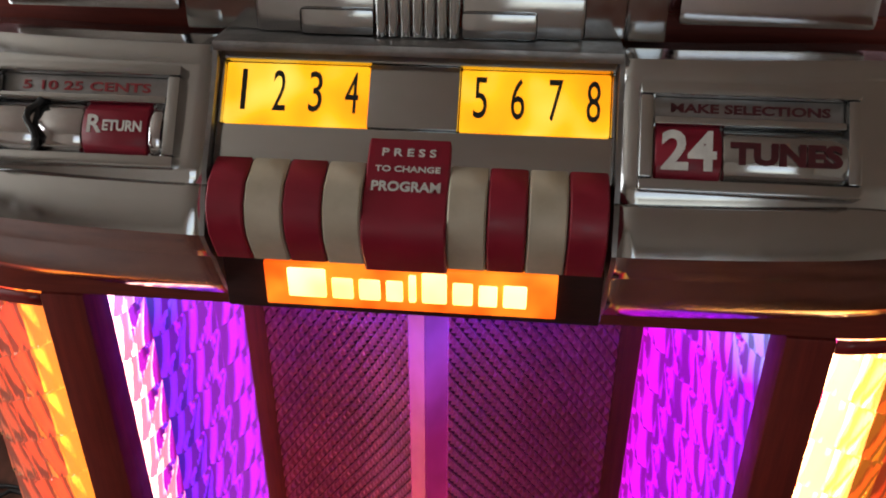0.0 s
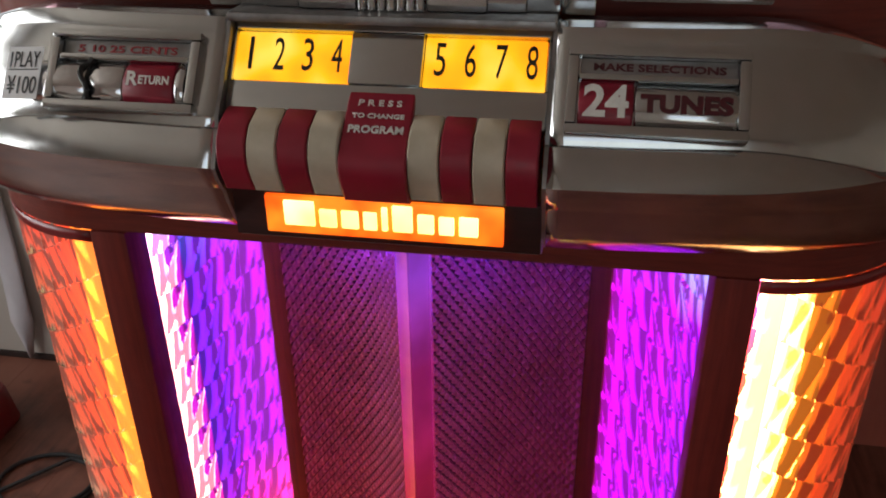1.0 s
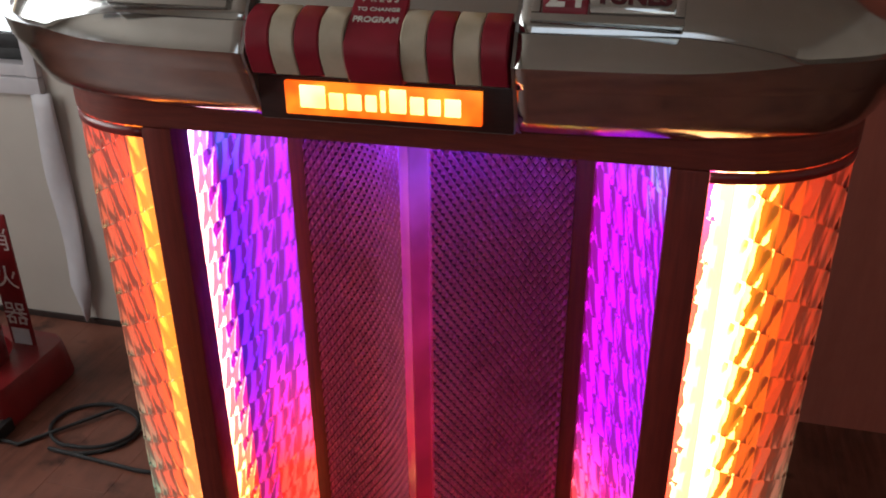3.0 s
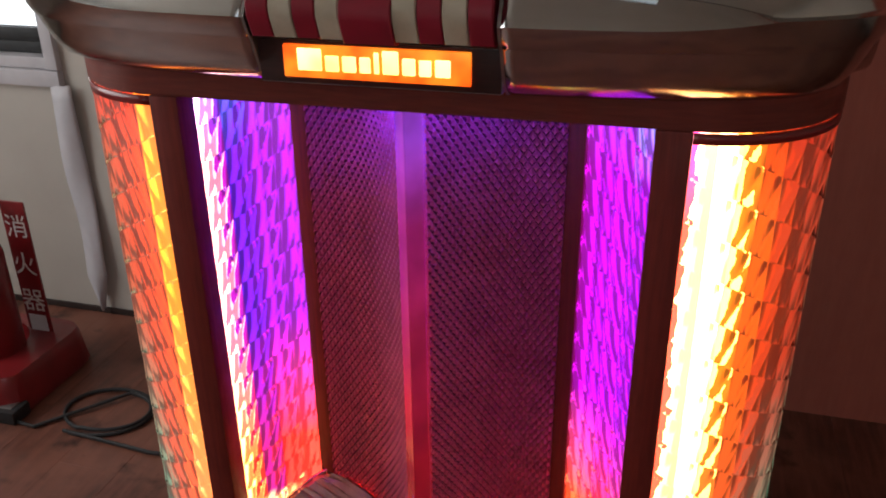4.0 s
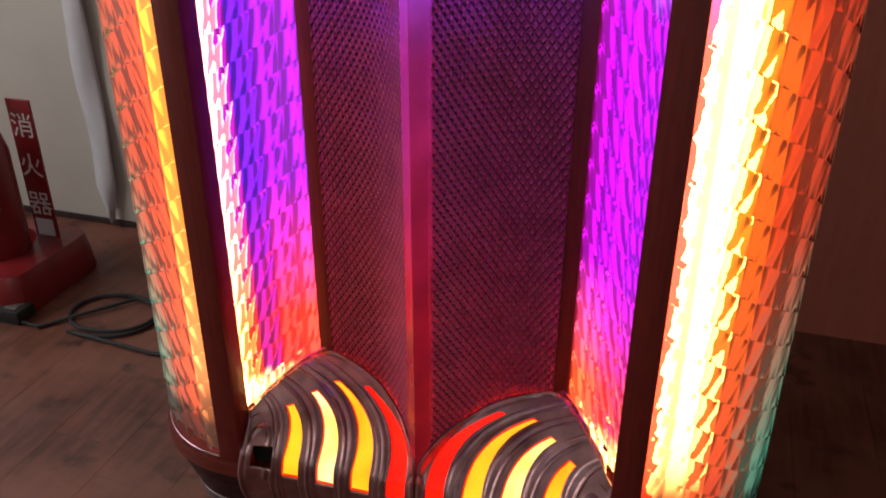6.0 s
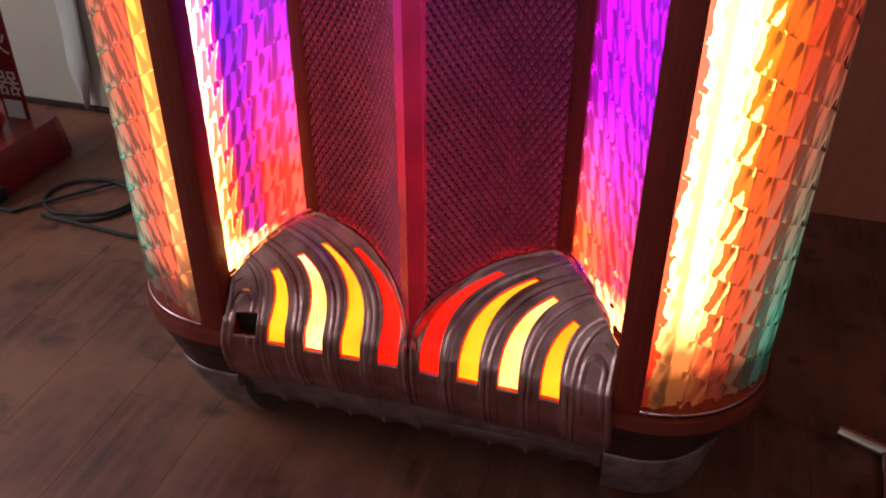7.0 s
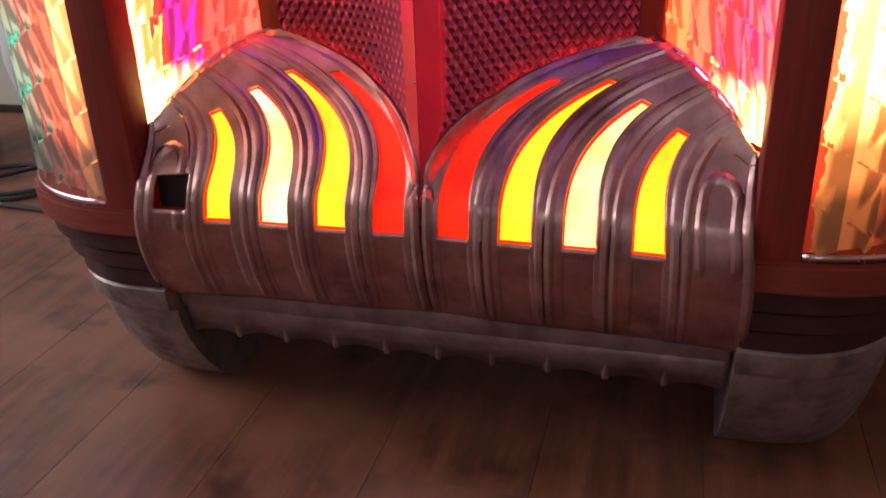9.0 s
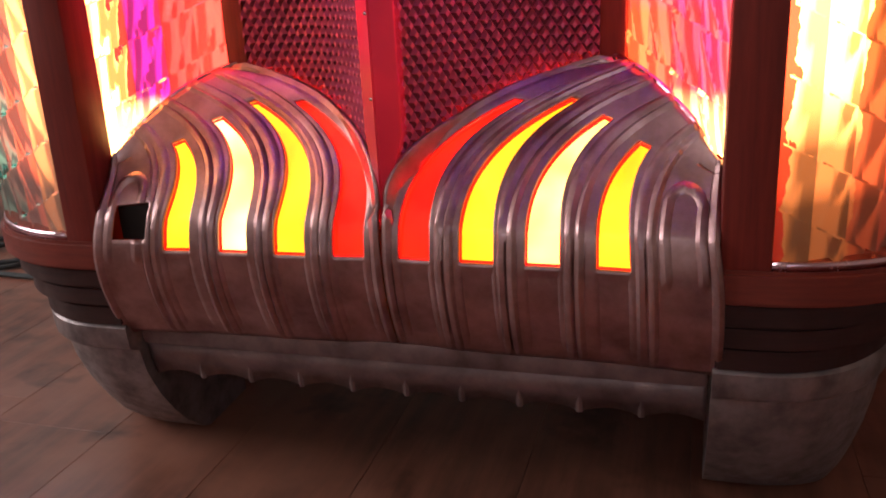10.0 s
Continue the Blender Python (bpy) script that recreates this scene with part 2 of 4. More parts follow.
OUTER_LEFT = lit_cylinder(
    "outer_lit_cylinder",
    [(0.0, (0.9, 0.04, 0.01)), (0.10, (1, 0.26, 0.02)), (0.17, (0.85, 0.035, 0.010)), (0.40, (0.6, 0.028, 0.010)), (1.0, (0.45, 0.024, 0.012))],
    [(0.0, (0.95, 0.05, 0.01)), (0.09, (1, 0.36, 0.015)), (0.16, (0.95, 0.07, 0.010)), (0.34, (0.62, 0.05, 0.012)), (0.52, (0.42, 0.07, 0.025)), (0.8, (0.26, 0.20, 0.09))],
    [(0.0, (0.95, 0.06, 0.015)), (0.09, (1, 0.36, 0.10)), (0.18, (0.9, 0.10, 0.03)), (0.34, (0.5, 0.09, 0.05)), (0.46, (0.2, 0.22, 0.14)), (0.66, (0.03, 0.38, 0.26))], 1.2, 0.10, 2.5, 3.2, (0.11, 0.19), (0.16, 0.62))
INNER_LEFT = lit_cylinder(
    "inner_lit_cylinder",
    [(0.0, (0.95, 0.5, 0.8)), (0.14, (0.8, 0.45, 0.9)), (0.24, (0.10, 0.03, 0.75)), (0.38, (0.06, 0.16, 0.95)), (0.5, (0.14, 0.03, 0.8)), (0.65, (0.34, 0.04, 0.85)), (0.95, (0.40, 0.04, 0.8))],
    [(0.0, (1, 0.3, 0.20)), (0.14, (1, 0.4, 0.3)), (0.24, (0.40, 0.008, 0.35)), (0.38, (0.08, 0.010, 0.7)), (0.56, (0.34, 0.006, 0.80)), (0.95, (0.44, 0.008, 0.78))],
    [(0.0, (1, 0.35, 0.12)), (0.14, (1, 0.42, 0.09)), (0.25, (1.1, 0.02, 0.015)), (0.42, (0.4, 0.01, 0.25)), (0.55, (1.6, 0.03, 0.03)), (0.95, (2.2, 0.08, 0.05))], 1.45, 0.14, 5.0, 3.0, (0.0, 0.05), (0.2, 0.5), True)
INNER_RIGHT = lit_cylinder(
    "inner_lit_cylinder",
    [(0.0, (0.05, 0.55, 0.7)), (0.12, (0.3, 0.65, 1.0)), (0.35, (0.28, 0.25, 1.05)), (0.55, (0.32, 0.04, 0.9)), (0.95, (0.45, 0.03, 0.8))],
    [(0.0, (0.16, 0.02, 0.8)), (0.2, (0.34, 0.004, 0.85)), (0.5, (0.58, 0.004, 0.9)), (0.75, (0.46, 0.003, 0.8)), (0.95, (0.6, 0.004, 0.6))],
    [(0.0, (1.6, 0.6, 0.10)), (0.15, (1.3, 0.14, 0.06)), (0.4, (1.0, 0.03, 0.14)), (0.6, (1.6, 0.05, 0.06)), (0.95, (2.4, 0.18, 0.04))], 1.45, 0.10, 0.0, 3.0, (0.13, 0.26), (0.16, 0.42), True)
# plaster in shade under red pilaster light, put into a red-brown colour
WALL_TINT = wood("shaded_red_lit_wall", (0.52, 0.15, 0.105), (0.44, 0.125, 0.088), (6, 6, 0.8), 0.6)


# ---------------------------------------------------------------- mesh helpers
def part(name, bm, material, parent=None, label="", smooth=True):
    bmesh.ops.recalc_face_normals(bm, faces=bm.faces)
    me = bpy.data.meshes.new(name)
    bm.to_mesh(me)
    bm.free()
    me.materials.append(material)
    for p in me.polygons:
        p.use_smooth = smooth
    ob = new(name, me)
    ob.parent = parent
    if smooth:
        me.set_sharp_from_angle(angle=radians(38))
    return tagged(ob, label) if label else ob


def thing(name, label, category, where=(0, 0, 0), group="", kind=""):
    ob = new(name)
    ob.location = where
    ob.empty_display_size = 0.05
    return tagged(ob, label, category, group, kind)


def box(x0, x1, y0, y1, z0, z1, bevel=0.0, seg=2, bm=None):
    bm = bm or bmesh.new()
    made = bmesh.ops.create_cube(bm, size=1.0, matrix=Matrix.Translation(((x0 + x1) / 2, (y0 + y1) / 2, (z0 + z1) / 2)) @ Matrix.Diagonal((x1 - x0, y1 - y0, z1 - z0, 1)))
    if bevel:
        edges = {e for v in made["verts"] for e in v.link_edges}
        bmesh.ops.bevel(bm, geom=list(edges), offset=bevel, segments=seg, affect="EDGES", profile=0.6)
    return bm


def moved(bm, m):
    bmesh.ops.transform(bm, matrix=m, verts=bm.verts)
    return bm


def sheet(rows, bm=None, skip=None):
    """A quad grid through rows of points."""
    bm = bm or bmesh.new()
    vs = [[bm.verts.new(p) for p in r] for r in rows]
    for i in range(len(vs) - 1):
        for j in range(len(vs[i]) - 1):
            if skip is None or not skip(i, j):
                bm.faces.new((vs[i][j], vs[i][j + 1], vs[i + 1][j + 1], vs[i + 1][j]))
    return bm


def closed_sweep(rings, bm=None, caps=True):
    """A tube through rings of equally many points."""
    bm = bm or bmesh.new()
    vs = [[bm.verts.new(p) for p in r] for r in rings]
    n = len(vs[0])
    for a, b in zip(vs, vs[1:]):
        for j in range(n):
            bm.faces.new((a[j], a[(j + 1) % n], b[(j + 1) % n], b[j]))
    if caps:
        bm.faces.new(vs[0])
        bm.faces.new(vs[-1])
    return bm


def tube(points, radius, sides=10, bm=None):
    rings = []
    pts = [Vector(p) for p in points]
    for i, p in enumerate(pts):
        d = (pts[min(i + 1, len(pts) - 1)] - pts[max(i - 1, 0)]).normalized()
        a = d.cross(Vector((0, 0, 1)))
        if a.length < 0.05:
            a = d.cross(Vector((1, 0, 0)))
        a.normalize()
        b = d.cross(a)
        rings.append([p + radius * (math.cos(k * math.tau / sides) * a + math.sin(k * math.tau / sides) * b) for k in range(sides)])
    return closed_sweep(rings, bm)


def lathe(profile, sides=32, bm=None):
    """A turned solid from (radius, z) pairs."""
    return closed_sweep([[(r * math.cos(k * math.tau / sides), r * math.sin(k * math.tau / sides), z) for k in range(sides)] for r, z in profile], bm)


def lettering(name, text, m, material, parent, width=None, height=None, depth=0.0006, shear=0.0, bold=0.0):
    """Raised characters in the plane of m, centred, fitted to a width and a height."""
    cu = bpy.data.curves.new(name, "FONT")
    cu.body, cu.align_x, cu.align_y, cu.extrude, cu.size, cu.shear, cu.offset, cu.resolution_u = text, "CENTER", "CENTER", depth / 0.02, 1.0, shear, bold, 3
    tmp = new(name, cu)
    me = bpy.data.meshes.new_from_object(tmp.evaluated_get(bpy.context.evaluated_depsgraph_get()))
    bpy.data.objects.remove(tmp)
    bpy.data.curves.remove(cu)
    co = np.array([v.co[:] for v in me.vertices])
    lo, hi = co.min(0), co.max(0)
    sx = width / (hi[0] - lo[0]) if width else None
    sy = height / (hi[1] - lo[1]) if height else None
    sx, sy = sx or sy, sy or sx
    mid = (lo + hi) / 2
    me.transform(m @ Matrix.Diagonal((sx, sy, depth / max(hi[2] - lo[2], 1e-6), 1)) @ Matrix.Translation((-mid[0], -mid[1], -mid[2])))
    me.materials.clear()
    me.materials.append(material)
    ob = new(name, me)
    ob.parent = parent
    return ob


def solid(ob, thickness, offset=-1.0):
    mod = ob.modifiers.new("thickness", "SOLIDIFY")
    mod.thickness, mod.offset = thickness, offset
    return ob


# ---------------------------------------------------------------- room
ROOM = dict(x0=-2.6, x1=2.2, y0=-2.8, y1=1.06, z1=2.5)


def wall(name, x0, x1, y0, y1, hole=None, along="x"):
    """A wall 0.12 m thick; hole: (from, to, sill, head) along its length."""
    bm = bmesh.new()
    if hole is None:
        box(x0, x1, y0, y1, 0, ROOM["z1"], bm=bm)
    else:
        a, b, c, d = hole
        if along == "x":
            box(x0, a, y0, y1, 0, ROOM["z1"], bm=bm), box(b, x1, y0, y1, 0, ROOM["z1"], bm=bm)
            box(a, b, y0, y1, 0, c, bm=bm), box(a, b, y0, y1, d, ROOM["z1"], bm=bm)
        else:
            box(x0, x1, y0, a, 0, ROOM["z1"], bm=bm), box(x0, x1, b, y1, 0, ROOM["z1"], bm=bm)
            box(x0, x1, a, b, 0, c, bm=bm), box(x0, x1, a, b, d, ROOM["z1"], bm=bm)
    return tagged(part(name, bm, WALL, None, smooth=False), "beige painted plaster wall", "wall", kind="structure")


wall("wall_north", -2.72, 2.32, 1.06, 1.18, (-2.35, -1.318, 0.73, 1.75))
# unseen opening, put where the rear fill shines in
wall("wall_south", -2.72, 2.32, -2.92, -2.8, (-0.2, 1.4, 1.05, 2.15))
wall("wall_west", -2.72, -2.6, -2.8, 1.06, (-1.32, 0.42, 0.85, 2.25), "y")
wall("wall_east", 2.2, 2.32, -2.8, 1.06)
# thin sheet added on the plaster to carry that shade and red light
tagged(part("wall_tint_sheet", box(0.2, 2.2, 1.048, 1.06, 0, 2.5), WALL_TINT, None, smooth=False), "sheet on the plaster wall coloured for shade and red pilaster light", "wall", kind="structure")
tagged(part("ceiling", box(-2.72, 2.32, -2.92, 1.18, 2.5, 2.6), WALL, None, smooth=False), "plain painted ceiling", "ceiling", kind="structure")

# floor: a screed with planks laid on it at a slant
FLOOR = tagged(part("floor", box(-2.72, 2.32, -2.92, 1.18, -0.06, -0.004), BLACK, None, smooth=False), "worn brown wood-pattern plank floor with dark stains", "floor", kind="structure")


def window_unit(name, x0, x1, z0, z1, y):
    w = thing(name, "aluminium sliding window with a bright pane and pale sill", "window", kind="structure")
    bm = bmesh.new()
    for a in ((x0 - 0.035, x1 + 0.035, y - 0.02, y + 0.09, z1 - 0.03, z1 + 0.035), (x0 - 0.035, x0 + 0.03, y - 0.02, y + 0.09, z0, z1 - 0.03), (x1, x1 + 0.035, y - 0.02, y + 0.09, z0, z1 - 0.03)):
        box(*a, bevel=0.003, bm=bm)
    part("window_frame", bm, SHEET, w)
    part("apron", box(x0 - 0.035, x1 + 0.035, y - 0.022, y + 0.09, z0 - 0.045, z0 - 0.002, 0.003), SHEET, w)
    part("window_sill", box(x0 + 0.001, x1 - 0.001, y - 0.01, y + 0.085, z0, z0 + 0.03, 0.003), SHEET, w)
    bm = box(x0 + 0.001, x1 - 0.001, y + 0.03, y + 0.07, z0 + 0.031, z0 + 0.062, 0.002)
    box(x0 + 0.001, x1 - 0.001, y + 0.022, y + 0.05, z0 + 0.064, z0 + 0.1, 0.002, bm=bm)
    part("sash_rail", bm, RUBBER, w)
    m = Mat("window_glass")
    m.set(Base_Color=(1, 1, 1), Roughness=0.02, Transmission_Weight=1.0, IOR=1.1)
    g = part("pane", box(x0 + 0.002, x1 - 0.002, y + 0.044, y + 0.048, z0 + 0.1, z1 - 0.03), m.m, w)
    g.visible_shadow = False


window_unit("window_1", -2.35, -1.318, 0.73, 1.75, 1.06)


def backdrop():
    m = Mat("bright_overcast_sky")
    m.set(Base_Color=(0, 0, 0), Emission_Color=m.ramp(m.noise(0.4, 3.0), [(0.3, (0.86, 0.93, 1.0)), (0.7, (1, 1, 1))]), Emission_Strength=2.4)
    tagged(part("backdrop", box(-9, 2, 7, 7.1, -2, 6), m.m), "bright hazy daylight outside the window", "backdrop", kind="structure")


backdrop()

# ---------------------------------------------------------------- jukebox
JUKE = thing("jukebox", "vintage jukebox with glowing coloured pilasters and red and cream keys", "jukebox")
HALF, CORNER = 0.450, 0.298          # half width, start of the rounded corner
E1, E2, EN = Vector((1, 0, 0)), Vector((0, 0.598, 0.80)), Vector((0, -0.80, 0.598))


def face(x, t, n=0.0):
    """A point on the sloping front of the console: x across, t up the slope, n out of it."""
    return Vector((x, -0.068, 1.143)) + E2 * t + EN * n


def face_pose(x, t, n=0.0):
    m = Matrix((E1, E2, EN)).transposed().to_4x4()
    m.translation = face(x, t, n)
    return m


def face_box(x0, x1, t0, t1, n0, n1, bevel=0.0, bm=None):
    b = box(x0, x1, t0, t1, n0, n1, bevel)
    moved(b, face_pose(0, 0, 0))
    if bm is None:
        return b
    me = bpy.data.meshes.new("tmp")
    b.to_mesh(me)
    b.free()
    bm.from_mesh(me)
    bpy.data.meshes.remove(me)
    return bm


def body_plan(inset=0.0, n=14, back=0.62):
    """The cabinet's plan from the left rear round the front to the right rear."""
    r = 0.15
    right = [(CORNER + (HALF - CORNER - inset) * math.sin(a), r - (r - inset) * math.cos(a)) for a in np.linspace(0, math.pi / 2, n)]
    left = [(-x, y) for x, y in reversed(right)]
    return [(-HALF + inset, back)] + left + right + [(HALF - inset, back)]


def plan_prism(plan, z0, z1, bevel=0.0):
    bm = bmesh.new()
    f = bm.faces.new([bm.verts.new((x, y, z0)) for x, y in plan])
    top = bmesh.ops.extrude_face_region(bm, geom=[f])
    bmesh.ops.translate(bm, vec=(0, 0, z1 - z0), verts=[v for v in top["geom"] if isinstance(v, bmesh.types.BMVert)])
    if bevel:
        edges = [e for e in bm.edges if abs(e.verts[0].co.z - e.verts[1].co.z) < 1e-6]
        bmesh.ops.bevel(bm, geom=edges, offset=bevel, segments=2, affect="EDGES")
    return bm


# cabinet: wooden carcass behind, rail under the console, bands under the pilasters
def carcass():
    plan = [(-0.43, 0.2), (-0.2, 0.2), (0.2, 0.2), (0.43, 0.2), (0.43, 0.62), (-0.43, 0.62)]
    part("carcass", plan_prism(plan, 0.16, 1.0), POST, JUKE)
    part("rail", plan_prism(body_plan(0.0), 1.0, 1.062, 0.003), WOOD, JUKE)
    upper = [(-0.44, 0.62)] + [(x, y + 0.036) for x, y in body_plan(0.012)[1:-1]] + [(0.44, 0.62)]
    part("upper_cabinet", plan_prism(upper, 1.062, 1.217, 0.002), WOOD, JUKE)
    inner = [(x * 0.93, max(y + 0.03, 0.075)) for x, y in body_plan(0.02)]
    part("upper_window", plan_prism(inner, 1.217, 1.42, 0.01), STRIP, JUKE, "chromed window surround above the console")


def corner_band(side, z0, z1, grow, name, material, bevel=0.004, waist=0.0):
    r = 0.15
    pts = [(CORNER + (HALF + grow - waist - CORNER) * math.sin(a), r - (r + grow) * math.cos(a)) for a in np.linspace(0, math.pi / 2, 18)]
    plan = [(0.2632, 0.0 - grow)] + pts + [(HALF + grow - waist, 0.62), (0.262, 0.62)]
    plan = [(side * x, y) for x, y in plan]
    return part(name, plan_prism(plan, z0, z1, bevel), material, JUKE)


carcass()
for s in (-1, 1):
    corner_band(s, 0.226, 0.253, 0.004, "wood_band", WOOD, 0.003)
    corner_band(s, 0.207, 0.226, -0.002, "moulding", MOULDING, 0.002, 0.008)
    corner_band(s, 0.188, 0.207, -0.005, "moulding", MOULDING, 0.002, 0.019)
    corner_band(s, 0.168, 0.188, -0.009, "moulding", MOULDING, 0.002, 0.030)

# posts
for s in (-1, 1):
    p = box(s * 0.280 - 0.018, s * 0.280 + 0.018, 0.0, 0.036, 0.226, 1.0, 0.003)
    part("front_post", p, POST, JUKE)
    p = box(s * 0.1735 - 0.0105, s * 0.1735 + 0.0105, 0.122, 0.16, 0.3, 1.0, 0.002)
    part("inner_post", p, POST, JUKE)


# ---- pilasters: moulded clear plastic over a lit colour cylinder
def arc_length_curve(points):
    pts = [Vector((x, y, 0)) for x, y in points]
    run = [0.0]
    for a, b in zip(pts, pts[1:]):
        run.append(run[-1] + (b - a).length)

    def at(s):
        s = min(max(s, 0.0), run[-1])
        i = next(k for k in range(len(run) - 1) if s <= run[k + 1] + 1e-9)
        f = (s - run[i]) / (run[i + 1] - run[i])
        d = (pts[i + 1] - pts[i]).normalized()
        return pts[i].lerp(pts[i + 1], f), d
    return at, run[-1]


def pilaster(name, plan, z0, z1, outward, core_material, wide, tall, shear, depth, mirror):
    """plan: from the front post outwards or inwards; outward: sign of the normal."""
    at, length = arc_length_curve(plan)
    holder = new(name)
    holder.parent = JUKE
    nu = max(3, round(length / wide))
    w = length / nu
    rows_n = round((z1 - z0) / tall)
    h = (z1 - z0) / rows_n

    def point(s, z, d):
        q, t = at(s)
        n = Vector((t.y, -t.x, 0)) * outward
        p = q + n * d
        return (p.x * mirror, p.y, z)

    def scale_height(fu, fv):
        """A slanting cell folded along its diagonal, the fold starting over at each row."""
        ridge = 0.2 + 0.65 * fv
        return depth * ((fu / ridge if fu < ridge else (1 - fu) / (1 - ridge)) - 0.5)

    bm = bmesh.new()
    us = np.linspace(0, 1, 21)
    vs = (0.0, 0.14, 0.28, 0.42, 0.56, 0.7, 0.84, 0.96)
    reach = int(abs(shear) * length / h) + 2
    for c in range(nu):
        strip = []
        for r in range(-reach, rows_n + reach):
            for fv in vs:
                zs = [z0 + (r + fv) * h + shear * (c + u) * w for u in us]
                if max(zs) < z0 - 0.001 or min(zs) > z1 + 0.001:
                    continue
                strip.append([point((c + u) * w, min(max(z, z0), z1), scale_height(u, fv)) for u, z in zip(us, zs)])
        sheet(strip, bm)
    bmesh.ops.remove_doubles(bm, verts=bm.verts, dist=0.00003)
    shell = part("moulded_plastic", bm, CLEAR, holder, "clear plastic moulded in raised wedge-shaped scales")
    shell.data.set_sharp_from_angle(angle=radians(20))
    q, t = at(length * 0.4)
    facing = Vector((t.y * outward * mirror, -t.x * outward, 0))
    if sum(p.normal.dot(facing) * p.area for p in shell.data.polygons) < 0:
        shell.data.flip_normals()
    shell.visible_shadow = False
    # end flange at the top and bottom
    for za, zb in ((z1 - 0.012, z1 - 0.001), (z0, z0 + 0.007))[:2 if outward > 0 else 0]:
        rows = [[point(s, z, 0.0035) for s in np.linspace(0, length, 24)] for z in (za, zb)]
        solid(part("end_strip", sheet(rows), RED_ENAMEL if za > 0.6 else STRIP, holder), 0.002)
    # lit core
    far = 0.05 if outward > 0 else 0.012

    def inset(f):
        if outward < 0:
            return 0.044 * math.sin(math.pi * (0.06 + 0.88 * f)) + 0.004
        if f < 0.62:
            return 0.036 * math.sin(math.pi * (0.08 + 0.84 * f / 0.62)) + 0.003
        return 0.013 + 0.018 * math.sin(math.pi * (f - 0.62) / 0.38)


    def past(f, z):
        """Behind the plastic, running a little past both of its ends."""
        s_ = -0.012 + (length + 0.012 + far) * f
        q, t = at(s_)
        q = q + t * (s_ - min(max(s_, 0.0), length))
        p = q - Vector((t.y, -t.x, 0)) * outward * inset(f)
        return (p.x * mirror, p.y, z)

    bm = bmesh.new()
    uv = bm.loops.layers.uv.new("UVMap")
    n = 24
    cols = [[bm.verts.new(past(k / n, z0 + (z1 - z0) * g / 12)) for k in range(n + 1)] for g in range(13)]
    for g in range(12):
        for k in range(n):
            f = bm.faces.new((cols[g][k], cols[g][k + 1], cols[g + 1][k + 1], cols[g + 1][k]))
            for loop, (a, b) in zip(f.loops, ((k, g), (k + 1, g), (k + 1, g + 1), (k, g + 1))):
                loop[uv].uv = (a / n, b / 12)
    part("lit_cylinder", bm, core_material, holder, "glowing film cylinder in changing colours")
    return holder


OUTER = [(CORNER + (HALF - 0.004 - CORNER) * math.sin(a), 0.15 - 0.146 * math.cos(a)) for a in np.linspace(0, math.pi / 2, 20)] + [(HALF - 0.004, 0.22)]
INNER = [(0.263 - 0.080 * f - 0.003 * math.sin(math.pi * f), 0.034 + 0.094 * f - 0.004 * math.sin(math.pi * f)) for f in np.linspace(0, 1, 16)]
for s in (-1, 1):
    tagged(pilaster("outer_pilaster", OUTER, 0.253, 1.0, 1, OUTER_LEFT if s < 0 else OUTER_RIGHT, 0.026, 0.046, -0.5, 0.0046, s), "rounded corner pilaster glowing white, orange and green")
    tagged(pilaster("inner_pilaster", INNER, 0.318, 1.0, -1, INNER_LEFT if s < 0 else INNER_RIGHT, 0.031, 0.046, 0.42, 0.0058, s), "inner pilaster glowing white, violet and red")


# ---- speaker grille: two embossed sheets meeting in a prow
def grille_y(x):
    """Plan of the grille: a prow with hollow flanks."""
    f = min(max(abs(x) / 0.163, 0.0), 1.0)
    return 0.022 + 0.102 * (1 - (1 - f) ** 2.6)


GRILLE_AT, GRILLE_LENGTH = arc_length_curve([(x, grille_y(x)) for x in np.linspace(0, 0.163, 40)])


def grille(side):
    bm = bmesh.new()
    za, zb = 0.27, 1.0
    length = GRILLE_LENGTH
    w, h = 0.0098, 0.0150
    nu, nv = int(length / w), int((zb - za) / h)
    verts = {}

    def vert(i, j):
        i, j = min(max(i, 0), 2 * nu), min(max(j, 0), 2 * nv)
        if (i, j) not in verts:
            p, _ = GRILLE_AT(length * i / (2 * nu))
            verts[i, j] = bm.verts.new((side * p.x, p.y, za + h * j / 2))
        return verts[i, j]

    for j in range(0, 2 * nv + 1):
        for i in range(0, 2 * nu + 1):
            if (i + j) % 2:
                continue
            ring = []
            for a, b in ((i, j - 1), (i + 1, j), (i, j + 1), (i - 1, j)):
                v = vert(a, b)
                if v not in ring:
                    ring.append(v)
            if len(ring) < 3:
                continue
            c, d = GRILLE_AT(length * i / (2 * nu))
            n = Vector((d.y, -d.x, 0))
            c = c + Vector((0, 0, za + min(max(h * j / 2, 0), zb - za)))
            inner = []
            for v in ring:
                q = Vector((side * c.x, c.y, c.z)).lerp(v.co, 0.42) + Vector((side * n.x, n.y, 0)) * 0.0046
                inner.append(bm.verts.new(q))
            k = len(ring)
            for a in range(k):
                # lower facets left out, so the dark sheet behind reads as their shade
                if k == 3 or a in (1, 2):
                    bm.faces.new((ring[a], ring[(a + 1) % k], inner[(a + 1) % k], inner[a]))
            bm.faces.new(inner)
    return part("grille_sheet", bm, GRILLE, JUKE, "sheet metal embossed with small lozenges")


